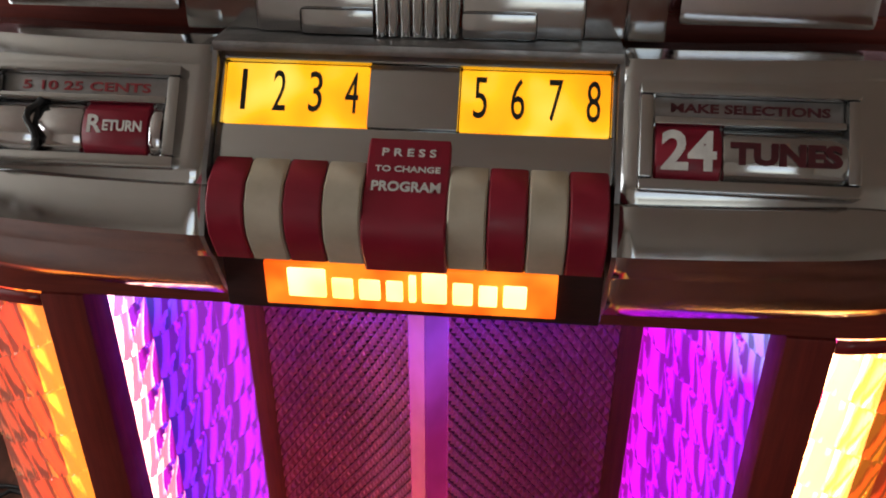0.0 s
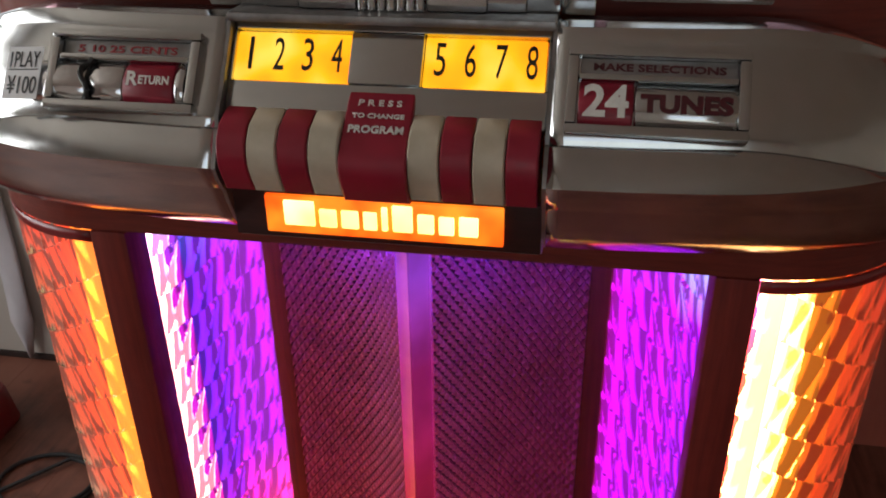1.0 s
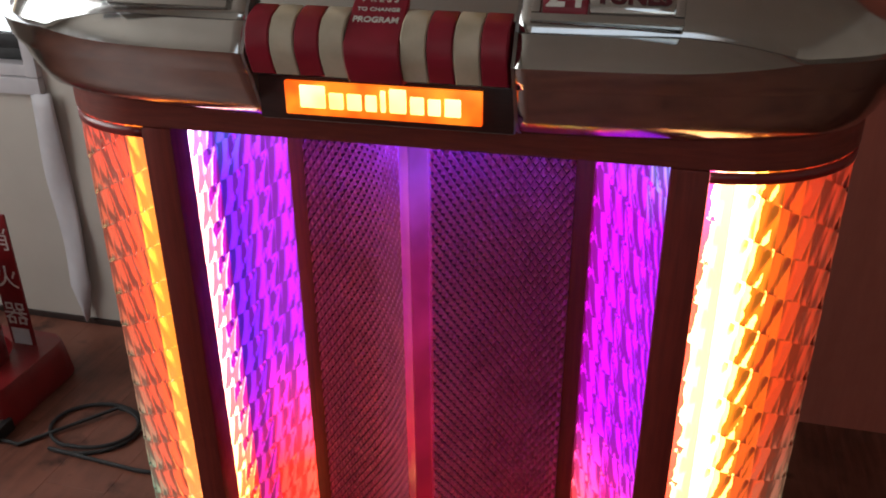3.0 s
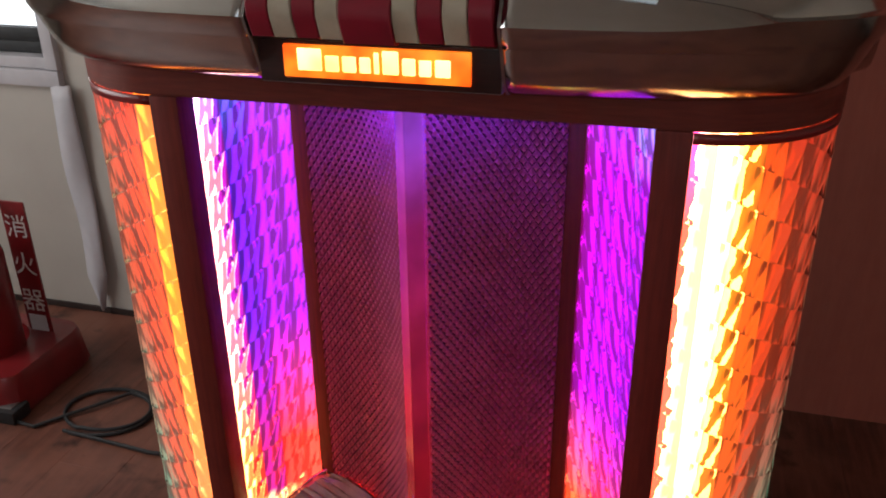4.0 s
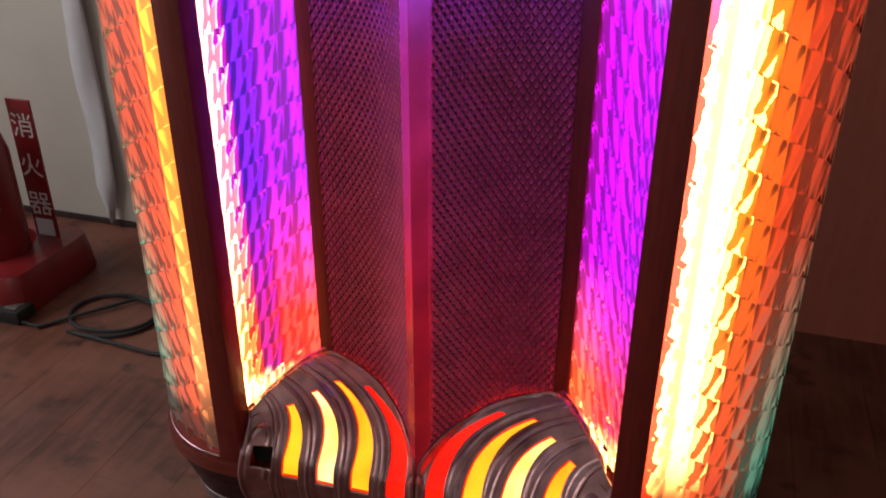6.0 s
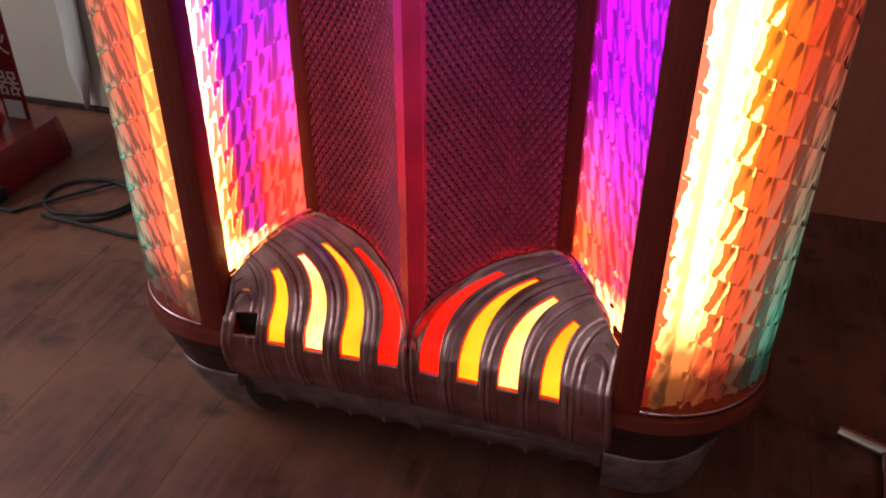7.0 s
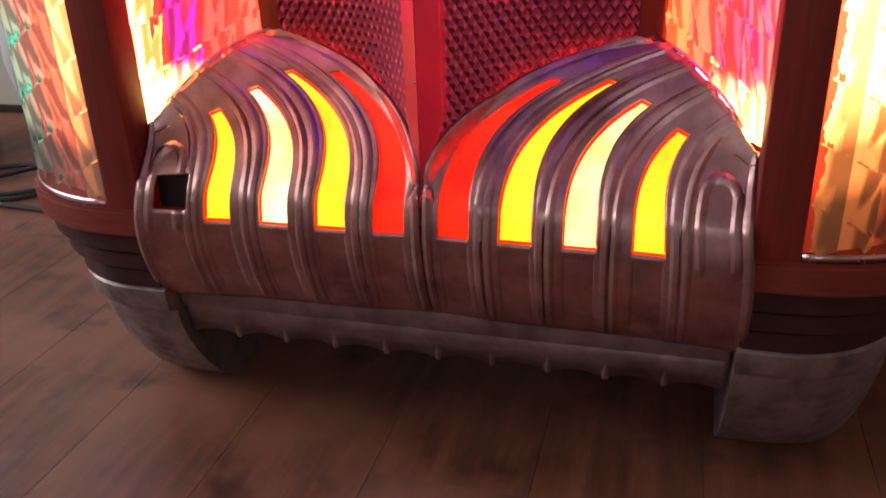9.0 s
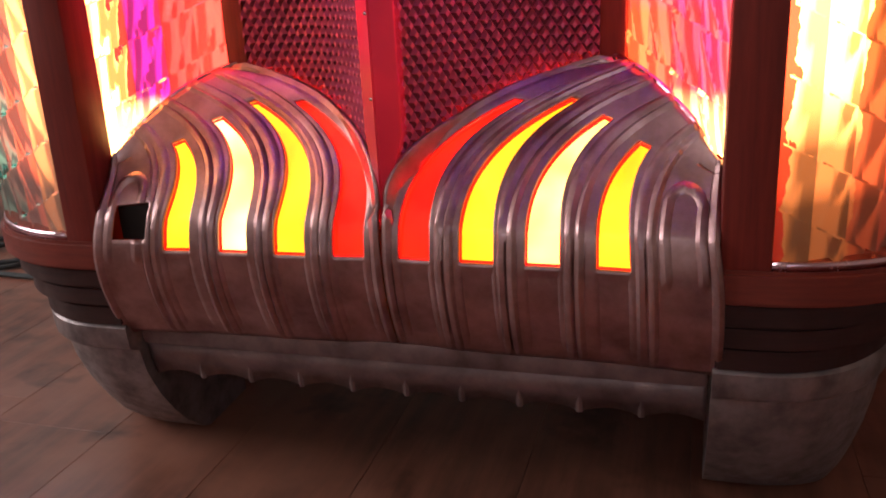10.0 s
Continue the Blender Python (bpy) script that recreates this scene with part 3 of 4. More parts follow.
for s in (-1, 1):
    grille(s)
    # dark red sheet added for the shaded sides of the embossing
    rows = [[(s * p.x, p.y + 0.003, z) for p in (GRILLE_AT(GRILLE_LENGTH * k / 24)[0] for k in range(25))] for z in (0.262, 1.0)]
    solid(part("grille_shade_sheet", sheet(rows), EMBOSS_SHADE, JUKE, "dark red sheet added behind the grille as shade between its lozenges"), 0.002)
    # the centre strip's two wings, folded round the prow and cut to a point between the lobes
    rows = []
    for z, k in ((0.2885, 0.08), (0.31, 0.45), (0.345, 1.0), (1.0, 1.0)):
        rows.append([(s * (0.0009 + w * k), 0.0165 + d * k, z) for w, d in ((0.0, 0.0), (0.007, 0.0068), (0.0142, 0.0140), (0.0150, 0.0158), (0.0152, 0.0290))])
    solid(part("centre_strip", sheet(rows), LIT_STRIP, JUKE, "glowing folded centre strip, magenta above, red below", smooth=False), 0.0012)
part("seam", box(-0.0010, 0.0010, 0.0185, 0.024, 0.30, 0.9995), MOULDING, JUKE)
for z in (0.44, 0.47, 0.375):
    part("rivet", moved(lathe([(0.0005, -0.001), (0.0016, -0.0006), (0.0012, 0.0006), (0.0003, 0.001)], 10), pose(-0.0030, 0.0175, z, 90)), CHROME, JUKE)


# ---- console: swept aluminium shell, left and right of the key bank
def console_plan(x):
    a, deep, n = 0.468, 0.19, 3.0
    f = min(abs(x) / a, 1.0)
    return deep * (1 - max(1 - f ** n, 0.0) ** (1 / n))


def console_half(side):
    n = 46
    xs = [0.124 + (0.468 - 0.124) * math.sin(a) for a in np.linspace(0, math.pi / 2, n)]
    rows = []
    for i, x in enumerate(xs):
        y = console_plan(x)
        e = 1e-4
        slope = (console_plan(min(x + e, 0.4679)) - console_plan(x - e)) / (2 * e)
        nx, ny = -slope, 1.0
        ln = math.hypot(nx, ny)
        nx, ny = nx / ln, ny / ln
        taper = min(max((x - 0.245) / 0.112, 0), 1) ** 1.9
        g = 1 - taper
        low, up = 1.1075 + 0.0085 * taper, 1.1345 - 0.0175 * taper
        end = min(max((x - 0.27) / 0.198, 0), 1)
        drop = 0.052 * end ** 2
        prof = [(0.082, 1.036), (0.066, 1.0345), (0.050, 1.036), (0.036, 1.044), (0.026, 1.057), (0.0185, 1.073), (0.0140, 1.0845), (0.0130, 1.0868), (0.0108, 1.0876),
                (0.0052, 1.097), (0.0012, low - 0.0008), (0.0008, low + 0.0006 * g), (0.0075 + 0.0062 * g, up - 0.0006 * g), (0.0085 + 0.0062 * g, up), (0.0098 + 0.0072 * g, up + 0.0004), (0.0105 + 0.0072 * g, up + 0.0028 * g + 0.0004), (0.0130 + 0.0055 * g, 1.142 - 0.018 * taper),
                (0.022 + 0.003 * g, 1.151 - 0.010 * taper), (0.036, 1.164 - drop * 0.25), (0.048, 1.180 - drop * 0.5), (0.059, 1.1945 - drop * 0.75), (0.0595, 1.1955 - drop * 0.8), (0.0635, 1.2045 - drop), (0.0650, 1.2060 - drop), (0.078, 1.2075 - drop), (0.095, 1.2075 - drop)]
        rows.append([(side * (x + nx * d), y - 0.087 + ny * d, z) for d, z in prof])
    ob = part("console_shell", sheet(rows), ALU, JUKE, "polished cast-aluminium console wing")
    solid(ob, 0.004)
    # the cheek that closes the wing beside the keys
    cheek = [Vector(p) for p in rows[0]]
    bm = bmesh.new()
    f = bm.faces.new([bm.verts.new((side * 0.1245, p.y, p.z)) for p in cheek] + [bm.verts.new((side * 0.1245, 0.03, 1.2)), bm.verts.new((side * 0.1245, 0.03, 1.05))])
    ext = bmesh.ops.extrude_face_region(bm, geom=[f])
    bmesh.ops.translate(bm, vec=(-side * 0.003, 0, 0), verts=[v for v in ext["geom"] if isinstance(v, bmesh.types.BMVert)])
    part("console_cheek", bm, ALU_DULL, JUKE)


for s in (-1, 1):
    console_half(s)

# centre plate with the two number windows
bm = bmesh.new()
for a in ((-0.121, 0.121, 0.004, 0.0325, -0.016, -0.0085), (-0.121, 0.121, 0.0725, 0.083, -0.016, -0.0055), (-0.0275, 0.0275, 0.0328, 0.0722, -0.016, -0.0065),
          (-0.121, -0.1185, 0.0328, 0.0722, -0.016, -0.0085), (0.1185, 0.121, 0.0328, 0.0722, -0.016, -0.0085)):
    face_box(*a, bevel=0.0012, bm=bm)
part("key_plate", bm, ALU, JUKE, "brushed plate round the number windows")
part("ledge", box(-0.1235, 0.1235, -0.026, 0.02, 1.2035, 1.2105, 0.002), ALU_DULL, JUKE)
for s, text in ((-1, "1234"), (1, "5678")):
    win = part("number_window", face_box(s * 0.073 - 0.0448, s * 0.073 + 0.0448, 0.0332, 0.0718, -0.0150, -0.0095, 0.0015), DISPLAY, JUKE, "amber glass number window lit from behind")
    for k, ch in enumerate(text):
        lettering("numeral", ch, face_pose(s * 0.073 + (k - 1.5) * 0.0225 + 0.001, 0.0545, -0.0092), BLACK, win, width=0.0082 if ch != "1" else 0.0030, height=0.0255, bold=0.0)


# keys
def key(name, x0, x1, profile, material, parent, label=""):
    """A moulded key: a bent front over a back, with eased side edges."""
    bm = bmesh.new()
    rows = []
    for x, inset in ((x0, 0.0016), (x0 + 0.0012, 0.0), (x1 - 0.0012, 0.0), (x1, 0.0016)):
        front = [(x, y + inset * 0.85, z - inset * 0.35) for y, z in profile]
        rows.append(front + [(x, profile[-1][0] + 0.02, profile[-1][1] + 0.001), (x, profile[0][0] + 0.012, profile[0][1] - 0.014)])
    closed_sweep(rows, bm)
    return part(name, bm, material, parent, label)


SHORT = [(-0.0515, 1.1475), (-0.060, 1.1465), (-0.0765, 1.1405), (-0.0850, 1.1305), (-0.0875, 1.1200), (-0.0868, 1.1110), (-0.0830, 1.1010), (-0.0775, 1.0895), (-0.072, 1.0885)]
LONG = [(-0.0390, 1.1615), (-0.0460, 1.1590), (-0.0800, 1.1330), (-0.0880, 1.1235), (-0.0895, 1.1150), (-0.0885, 1.1085), (-0.0840, 1.0980), (-0.0785, 1.0865), (-0.073, 1.0855)]
for s in (-1, 1):
    for k in range(4):
        xa = s * (0.0255 + 0.0234 * k)
        xb = s * (0.0255 + 0.0234 * (k + 1) - 0.0008)
        red = k % 2 == 1
        key("selector_key", min(xa, xb), max(xa, xb), SHORT, RED_KEY if red else CREAM_KEY, JUKE, "red plastic selector key" if red else "cream plastic selector key")
press = key("program_key", -0.025, 0.025, LONG, RED_KEY, JUKE, "wide red key with white lettering")
kd = (Vector((0, -0.0460, 1.1590)) - Vector((0, -0.0800, 1.1330))).normalized()
km = Matrix((E1, kd, E1.cross(kd))).transposed().to_4x4()


def key_pose(f, n=0.0006):
    m = km.copy()
    m.translation = Vector((0, -0.0460, 1.1590)).lerp(Vector((0, -0.0800, 1.1330)), f) + E1.cross(kd) * n
    return m


lettering("lettering", "P R E S S", key_pose(0.20), WHITE_PAINT, press, width=0.0325, height=0.0052, bold=0.02)
lettering("lettering", "TO CHANGE", key_pose(0.46), WHITE_PAINT, press, width=0.039, height=0.0040, bold=0.02)
lettering("lettering", "PROGRAM", key_pose(0.73), WHITE_PAINT, press, width=0.041, height=0.0066, bold=0.03)

# illuminated maker's sign under the keys: plain bars in place of the letters
bm = box(-0.123, 0.123, -0.060, 0.01, 1.0405, 1.0845, 0.004)
housing = part("sign_housing", bm, ALU_DULL, JUKE, "grey metal sign housing")
part("backing", box(-0.1215, 0.1215, -0.0610, -0.0590, 1.0425, 1.0835, 0.0008), MOULDING, housing)
sign = part("sign_glass", box(-0.0935, 0.0935, -0.0660, -0.0606, 1.0490, 1.0805, 0.0012), SIGN, JUKE, "orange glowing sign glass with pale bars")
xs = -0.078
for wd, ht in ((0.027, 0.021), (0.016, 0.015), (0.016, 0.015), (0.013, 0.015), (0.007, 0.020), (0.018, 0.022), (0.015, 0.016), (0.014, 0.015), (0.017, 0.016)):
    part("bar", box(xs, xs + wd - 0.0025, -0.0672, -0.0658, 1.0565, 1.0565 + ht, 0.0012), SIGN_BAR, sign)
    xs += wd + 0.0015


# coin panel (left) and selection panel (right)
def panel_frame(x0, x1, name, label):
    ob = new(name)
    ob.parent = JUKE
    tagged(ob, label)
    n1 = 0.0045
    for a in ((x0, x1, 0.0, 0.0075, -0.012, n1), (x0, x1, 0.057, 0.064, -0.012, n1), (x0, x0 + 0.008, 0.0076, 0.0569, -0.012, n1), (x1 - 0.008, x1, 0.0076, 0.0569, -0.012, n1),
              (x0 + 0.008, x1 - 0.008, 0.0395, 0.0445, -0.012, n1 - 0.001)):
        part("frame_bar", face_box(*a, bevel=0.0022), ALU, ob)
    part("recess", face_box(x0 + 0.004, x1 - 0.004, 0.004, 0.060, -0.013, -0.0035), ALU_DULL, ob)
    return ob


def roll(x0, x1, parent, name, material, radius=0.0165, t=0.0235, lift=-0.006):
    """A half-round drum lying across the panel."""
    rings = []
    for x, k in ((x0, 0.92), (x0 + 0.0012, 1.0), (x1 - 0.0012, 1.0), (x1, 0.92)):
        rings.append([face(x, t + radius * k * math.cos(a), lift + 0.62 * radius * k * math.sin(a)) for a in np.linspace(-0.15, math.pi + 0.15, 20)])
    return part(name, closed_sweep(rings), material, parent)


coin = panel_frame(-0.264, -0.141, "coin_panel", "aluminium coin entry panel")
roll(-0.2780, -0.2315, coin, "coin_drum", CHROME)
roll(-0.2285, -0.2005, coin, "coin_drum", CHROME)
part("coin_slot", face_box(-0.2313, -0.2287, 0.007, 0.0405, -0.01, 0.0025, 0.0005), BLACK, coin)
bm = tube([face(-0.2310 + 0.004 * math.sin(k * 0.9), 0.006 + 0.0043 * k, 0.0052 if 1 < k < 7 else 0.002) for k in range(9)], 0.0021, 8)
part("coin_lip", bm, BLACK, coin)
ret = roll(-0.1995, -0.1590, coin, "return_button", RED_KEY, 0.0172)
roll(-0.1580, -0.1505, coin, "end_drum", CHROME)
lettering("lettering", "R", face_pose(-0.1915, 0.0255, 0.0046), WHITE_PAINT, coin, height=0.0112, bold=0.03)
lettering("lettering", "ETURN", face_pose(-0.1740, 0.0245, 0.0050), WHITE_PAINT, coin, width=0.0245, height=0.0068, bold=0.03)
part("scale_glass", face_box(-0.2550, -0.1500, 0.0450, 0.0568, -0.006, -0.0015, 0.0006), ALU_DULL, coin)
lettering("lettering", "5 10 25 CENTS", face_pose(-0.2020, 0.0500, -0.0012), RED_PAINT, coin, width=0.082, height=0.0058, bold=0.02)

sel = panel_frame(0.1335, 0.2575, "selection_panel", "aluminium panel with raised lettering")
part("scale_glass", face_box(0.1425, 0.2485, 0.0450, 0.0568, -0.006, -0.0015, 0.0006), ALU_DULL, sel)
lettering("lettering", "MAKE SELECTIONS", face_pose(0.1965, 0.0505, -0.0012), MAROON_PAINT, sel, width=0.09, height=0.0056, bold=0.03)
roll(0.1810, 0.2505, sel, "tunes_drum", ALU, 0.0165)
plate24 = roll(0.1425, 0.1800, sel, "number_plate", RED_KEY, 0.0178)
lettering("lettering", "24", face_pose(0.1613, 0.0240, 0.0053), WHITE_PAINT, sel, width=0.031, height=0.0235, bold=0.03)
lettering("lettering", "TUNES", face_pose(0.2155, 0.0235, 0.0046), MAROON_PAINT, sel, width=0.062, height=0.0135, bold=0.05)

# price sticker
fold = part("price_sticker", box(-0.016, 0.016, -0.021, 0.021, 0, 0.0006), PAPER, JUKE, "white price sticker with black print", smooth=False)
slope_n = Matrix.Rotation(radians(-7), 4, "Y")
STICK = face_pose(-0.2835, 0.0265, 0.0030) @ slope_n
fold.data.transform(STICK)
lettering("lettering", "1PLAY", STICK @ Matrix.Translation((0.0005, 0.0108, 0.0009)), BLACK, fold, width=0.027, height=0.0125, depth=0.0004)
lettering("lettering", "¥100", STICK @ Matrix.Translation((0.0005, -0.0098, 0.0009)), BLACK, fold, width=0.027, height=0.0145, depth=0.0004)
part("rule", moved(box(-0.0135, 0.0135, -0.0004, 0.0004, 0.0006, 0.0010), STICK @ Matrix.Translation((0, 0.0025, 0))), BLACK, fold)


# shield above the keys
shield = new("shield")
shield.parent = JUKE
tagged(shield, "stepped aluminium shield with fluted centre")
for s in (-1, 1):
    part("side_plate", box(min(s * 0.125, s * 0.150), max(s * 0.125, s * 0.150), 0.006, 0.036, 1.208, 1.40, 0.002), ALU, shield)
    part("step", box(min(s * 0.0265, s * 0.1245), max(s * 0.0265, s * 0.1245), -0.001, 0.034, 1.211, 1.38, 0.002), ALU, shield)
    part("step", box(min(s * 0.0265, s * 0.1005), max(s * 0.0265, s * 0.1005), -0.006, -0.0012, 1.211, 1.236, 0.003), ALU, shield)
    part("step", box(min(s * 0.0265, s * 0.072), max(s * 0.0265, s * 0.072), -0.010, -0.0062, 1.211, 1.227, 0.003), ALU, shield)
for k in range(7):
    part("flute", moved(lathe([(0.0028, 1.211), (0.0036, 1.2115), (0.0036, 1.36), (0.0028, 1.361)], 12), Matrix.Translation((-0.0222 + 0.0074 * k, -0.008, 0))), ALU, shield)


for s in (-1, 1):
    part("window_ledge", box(min(s * 0.158, s * 0.276), max(s * 0.158, s * 0.276), 0.018, 0.060, 1.2155, 1.245, 0.004), CHROME, JUKE, "chromed ledge of the upper window")


# ---- lower casting: two ribbed lobes with lit slots
def lobe_line(u):
    """Front foot and top end of the rib line u (0 at the prow, 1 at the front post)."""
    foot = Vector((0.0015 + 0.2605 * u, 0.010 + 0.005 * (1 - u) ** 6, 0.290 - 0.018 * min(u / 0.045, 1.0)))
    foot.y -= 0.009 * max(0, (u - 0.6) / 0.4) ** 1.5
    top = Vector((0.172 + 0.091 * u, 0.126 - 0.090 * u, 0.392 - 0.070 * u + 0.012 * math.sin(math.pi * u)))
    return foot, top


def lobe(u, v, lift=0.0):
    """v: 0 at the lower edge, 0.5 at the shoulder's foot, 1 at the top."""
    foot, top = lobe_line(u)
    if v < 0.5:
        f = v / 0.5
        z = 0.160 + (foot.z - 0.160) * f
        bend = max(0.0, (0.25 - z) / 0.090)
        y = foot.y - 0.005 + 0.028 * bend ** 2 + 0.005 * max(0.0, (z - 0.238) / (foot.z - 0.238)) ** 2
        x = foot.x + 0.007 * max(0.0, (u - 0.6) / 0.4) * (1 - f ** 3)
        n = Vector((0, -1, -0.5 * bend)).normalized()
        p = Vector((x, y, z))
    else:
        f = (v - 0.5) / 0.5
        a = f * math.pi / 2
        d = top - foot
        k = min(u / 0.045, 1.0)
        k = k * k * (3 - 2 * k)
        px = f ** 2.6
        py = 1 - (1 - f ** 1.3) ** 1.95
        near = max(0.0, 1 - u / 0.3)
        py = py * (1 - near) + f ** 1.15 * near
        p = Vector((foot.x + d.x * px, foot.y + d.y * py, foot.z + d.z * f))
        limit = grille_y(p.x) - 0.007
        p.y = min(p.y, limit) * k + limit * (1 - k)
        out = Vector((-d.x * 0.3, -abs(d.y) - 0.02, 0)).normalized()
        n = (out * math.cos(a) + Vector((0, 0, 1)) * math.sin(a)).normalized()
    return p + n * lift


RIBS = (0.0, 0.2, 0.396, 0.597, 0.80, 1.0)
SLOTS = ((0.052, 0.155, 0.880), (0.249, 0.357, 0.908), (0.452, 0.557, 0.895), (0.661, 0.757, 0.870))
V0 = 0.391


def rib_height(u, v):
    """Double beads along the ribs, a raised border along the prow and the post."""
    h = 0.0
    for r in RIBS:
        for off, tall, wide in ((-0.014, 0.0024, 0.008), (0.014, 0.0024, 0.008), (0.0, 0.0009, 0.022)):
            h = max(h, tall * math.exp(-(((u - r - off) / wide) ** 2)))
    arch = 0.902
    d = math.hypot((u - arch) / 0.05, max(0, v - 0.66) / 0.10)
    if v > 0.36:
        h = max(h, 0.0022 * math.exp(-(((d - 1.0) / 0.16) ** 2)))
    if v < V0:
        # sunk panels below the slots, running down to a small lip
        for a, b, _ in SLOTS:
            if a - 0.006 < u < b + 0.006 and v > 0.05:
                h -= 0.0014 * min(1.0, (u - a + 0.006) / 0.010, (b + 0.006 - u) / 0.010, (v - 0.05) / 0.012, (V0 - 0.012 - v) / 0.012 if v < V0 - 0.012 else 0.0)
    if v < 0.03:
        h *= v / 0.03
    return h


def casting(side):
    holder = new("lower_casting")
    holder.parent = JUKE
    tagged(holder, "ribbed cast-metal lower grille lobe")
    edges = sorted({0.0, 1.0} | {e for a, b, _ in SLOTS for e in (a, b)})
    cols = []                                   # (u at the bottom, slot index, side of slot)
    for a, b in zip(edges, edges[1:]):
        steps = max(3, int((b - a) / 0.0045))
        cols += [a + (b - a) * k / steps for k in range(steps)]
    cols.append(1.0)
    vs = sorted(set(list(np.linspace(0, 0.5, 30)) + list(np.linspace(0.5, 1, 44)) + [V0] + [c for _, _, c in SLOTS]))

    def warp(u, v):
        """Slots narrow towards their tips."""
        k = min(max((v - 0.48) / 0.42, 0), 1)
        for a, b, _ in SLOTS:
            m, half = (a + b) / 2 - 0.18 * (b - a) * k, (b - a) / 2
            new_half = half * (1 - 0.50 * k ** 1.5)
            lo, hi = a - 0.04, b + 0.04
            if a <= u <= b:
                return m + (u - (a + b) / 2) / half * new_half
            if lo < u < a:
                return lo + (u - lo) / (a - lo) * (m - new_half - lo)
            if b < u < hi:
                return m + new_half + (u - b) / (hi - b) * (hi - m - new_half)
        return u

    pts = [[lobe(warp(u, v), v, rib_height(u, v)) for u in cols] for v in vs]
    pts = [[(side * p.x, p.y, p.z) for p in r] for r in pts]

    def in_slot(i, j):
        u, v = (cols[j] + cols[j + 1]) / 2, (vs[i] + vs[i + 1]) / 2
        if 0.815 < u < 0.942 and 0.425 < v < 0.59 and side < 0:
            return True
        return any(a < u < b and V0 < v < c for a, b, c in SLOTS)

    ob = part("casting", sheet(pts, skip=in_slot), CASTING, holder)
    solid(ob, 0.004)
    mats = (SLOT_RED, SLOT_YELLOW, SLOT_WHITE, SLOT_YELLOW)
    for (a, b, c), mat in zip(SLOTS, mats):
        vv = np.linspace(V0 - 0.012, c + 0.012, 40)
        rows = [[lobe(warp(a + (b - a) * f, v) + (f - 0.5) * 0.012, v, -0.0028) for f in np.linspace(0, 1, 7)] for v in vv]
        rows = [[(side * p.x, p.y, p.z) for p in r] for r in rows]
        solid(part("lit_slot", sheet(rows), mat, holder, "glowing plastic slot window"), 0.0015)
        # red edge of the plastic, seen as a thin line inside the opening
        loop = [(a, v) for v in np.linspace(V0, c, 30)] + [(b, v) for v in np.linspace(c, V0, 30)]
        ring = [lobe(warp(u, v), v, -0.0016) for u, v in loop]
        ring = [Vector((side * p.x, p.y, p.z)) for p in ring]
        part("slot_edge", tube(ring + ring[:1], 0.0014, 6), RIM_RED, holder)
    if side < 0:
        # black block behind the cut-out, put in for the hole's shaded inside
        part("hole_shade_block", moved(box(-0.0165, 0.0165, 0.012, 0.03, -0.02, 0.02), Matrix.Translation((-0.2315, 0.004, 0.2720)) @ Matrix.Diagonal((1.15, 1, 1, 1))), BLACK, holder, "black block put in as the shade inside the square hole")
    return holder


for s in (-1, 1):
    casting(s)

# unseen board added to keep the slots' glow off the floor below
part("light_stop_board", box(-0.258, 0.258, 0.036, 0.199, 0.1625, 0.170, 0.001), MOULDING, JUKE)

# apron: bar with scalloped skirt, and the two corner feet
apron = part("apron_bar", box(-0.260, 0.260, 0.030, 0.07, 0.1412, 0.1612, 0.004), APRON, JUKE, "weathered cast apron")
n = 120
top = [(-0.260 + 0.520 * k / n, 0.045, 0.1425) for k in range(n + 1)]
mid = [(x, 0.048, 0.124) for x, _, _ in top]
low = []
for x, _, _ in top:
    f = ((x + 0.260) / 0.0520) % 1.0
    low.append((x, 0.053, 0.1045 + 0.0060 * math.sin(math.pi * f)))
solid(part("skirt", sheet([top, mid, low]), APRON, apron), 0.008)
for k in range(1, 10):
    x = -0.260 + 0.0520 * k
    part("skirt_rib", tube([(x, 0.042, 0.1425), (x, 0.044, 0.124), (x, 0.047, 0.1025)], 0.0038, 8), APRON, apron)


def foot(side):
    def plan(gx, gy):
        return [(0.262, 0.012 - gy)] + [(CORNER + (HALF - 0.012 + gx - CORNER) * math.sin(a), 0.15 - (0.138 + gy) * math.cos(a)) for a in np.linspace(0, math.pi / 2, 18)] + [(HALF - 0.012 + gx, 0.30), (0.30, 0.30), (0.30, 0.24), (0.264, 0.21)]
    rings = []
    for z, g in ((0.0, -0.112), (0.004, -0.102), (0.012, -0.091), (0.024, -0.078), (0.027, -0.073), (0.05, -0.054), (0.08, -0.034), (0.11, -0.020), (0.136, -0.014), (0.1405, -0.004), (0.144, -0.001), (0.164, 0.001), (0.168, -0.003)):
        rings.append([(side * x, y, z) for x, y in plan(0.36 * g - 0.027, g)])
    part("foot", closed_sweep(rings), FOOT, JUKE, "rounded weathered cast-metal foot")


foot(-1), foot(1)
for x in (-0.38, 0.38):
    part("rear_foot", box(x - 0.04, x + 0.04, 0.52, 0.6, 0, 0.165, 0.004), MOULDING, JUKE)

# tubes inside the cabinet that wash the grille: an added violet fill under the rail, red lamps behind the lobes
def fill_tube(name, p, q, colour, strength):
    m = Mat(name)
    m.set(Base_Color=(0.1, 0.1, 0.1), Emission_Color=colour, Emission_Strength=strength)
    return part(name, tube([p, q], 0.0014, 8), m.m, JUKE, "small violet tube added to wash the grille")


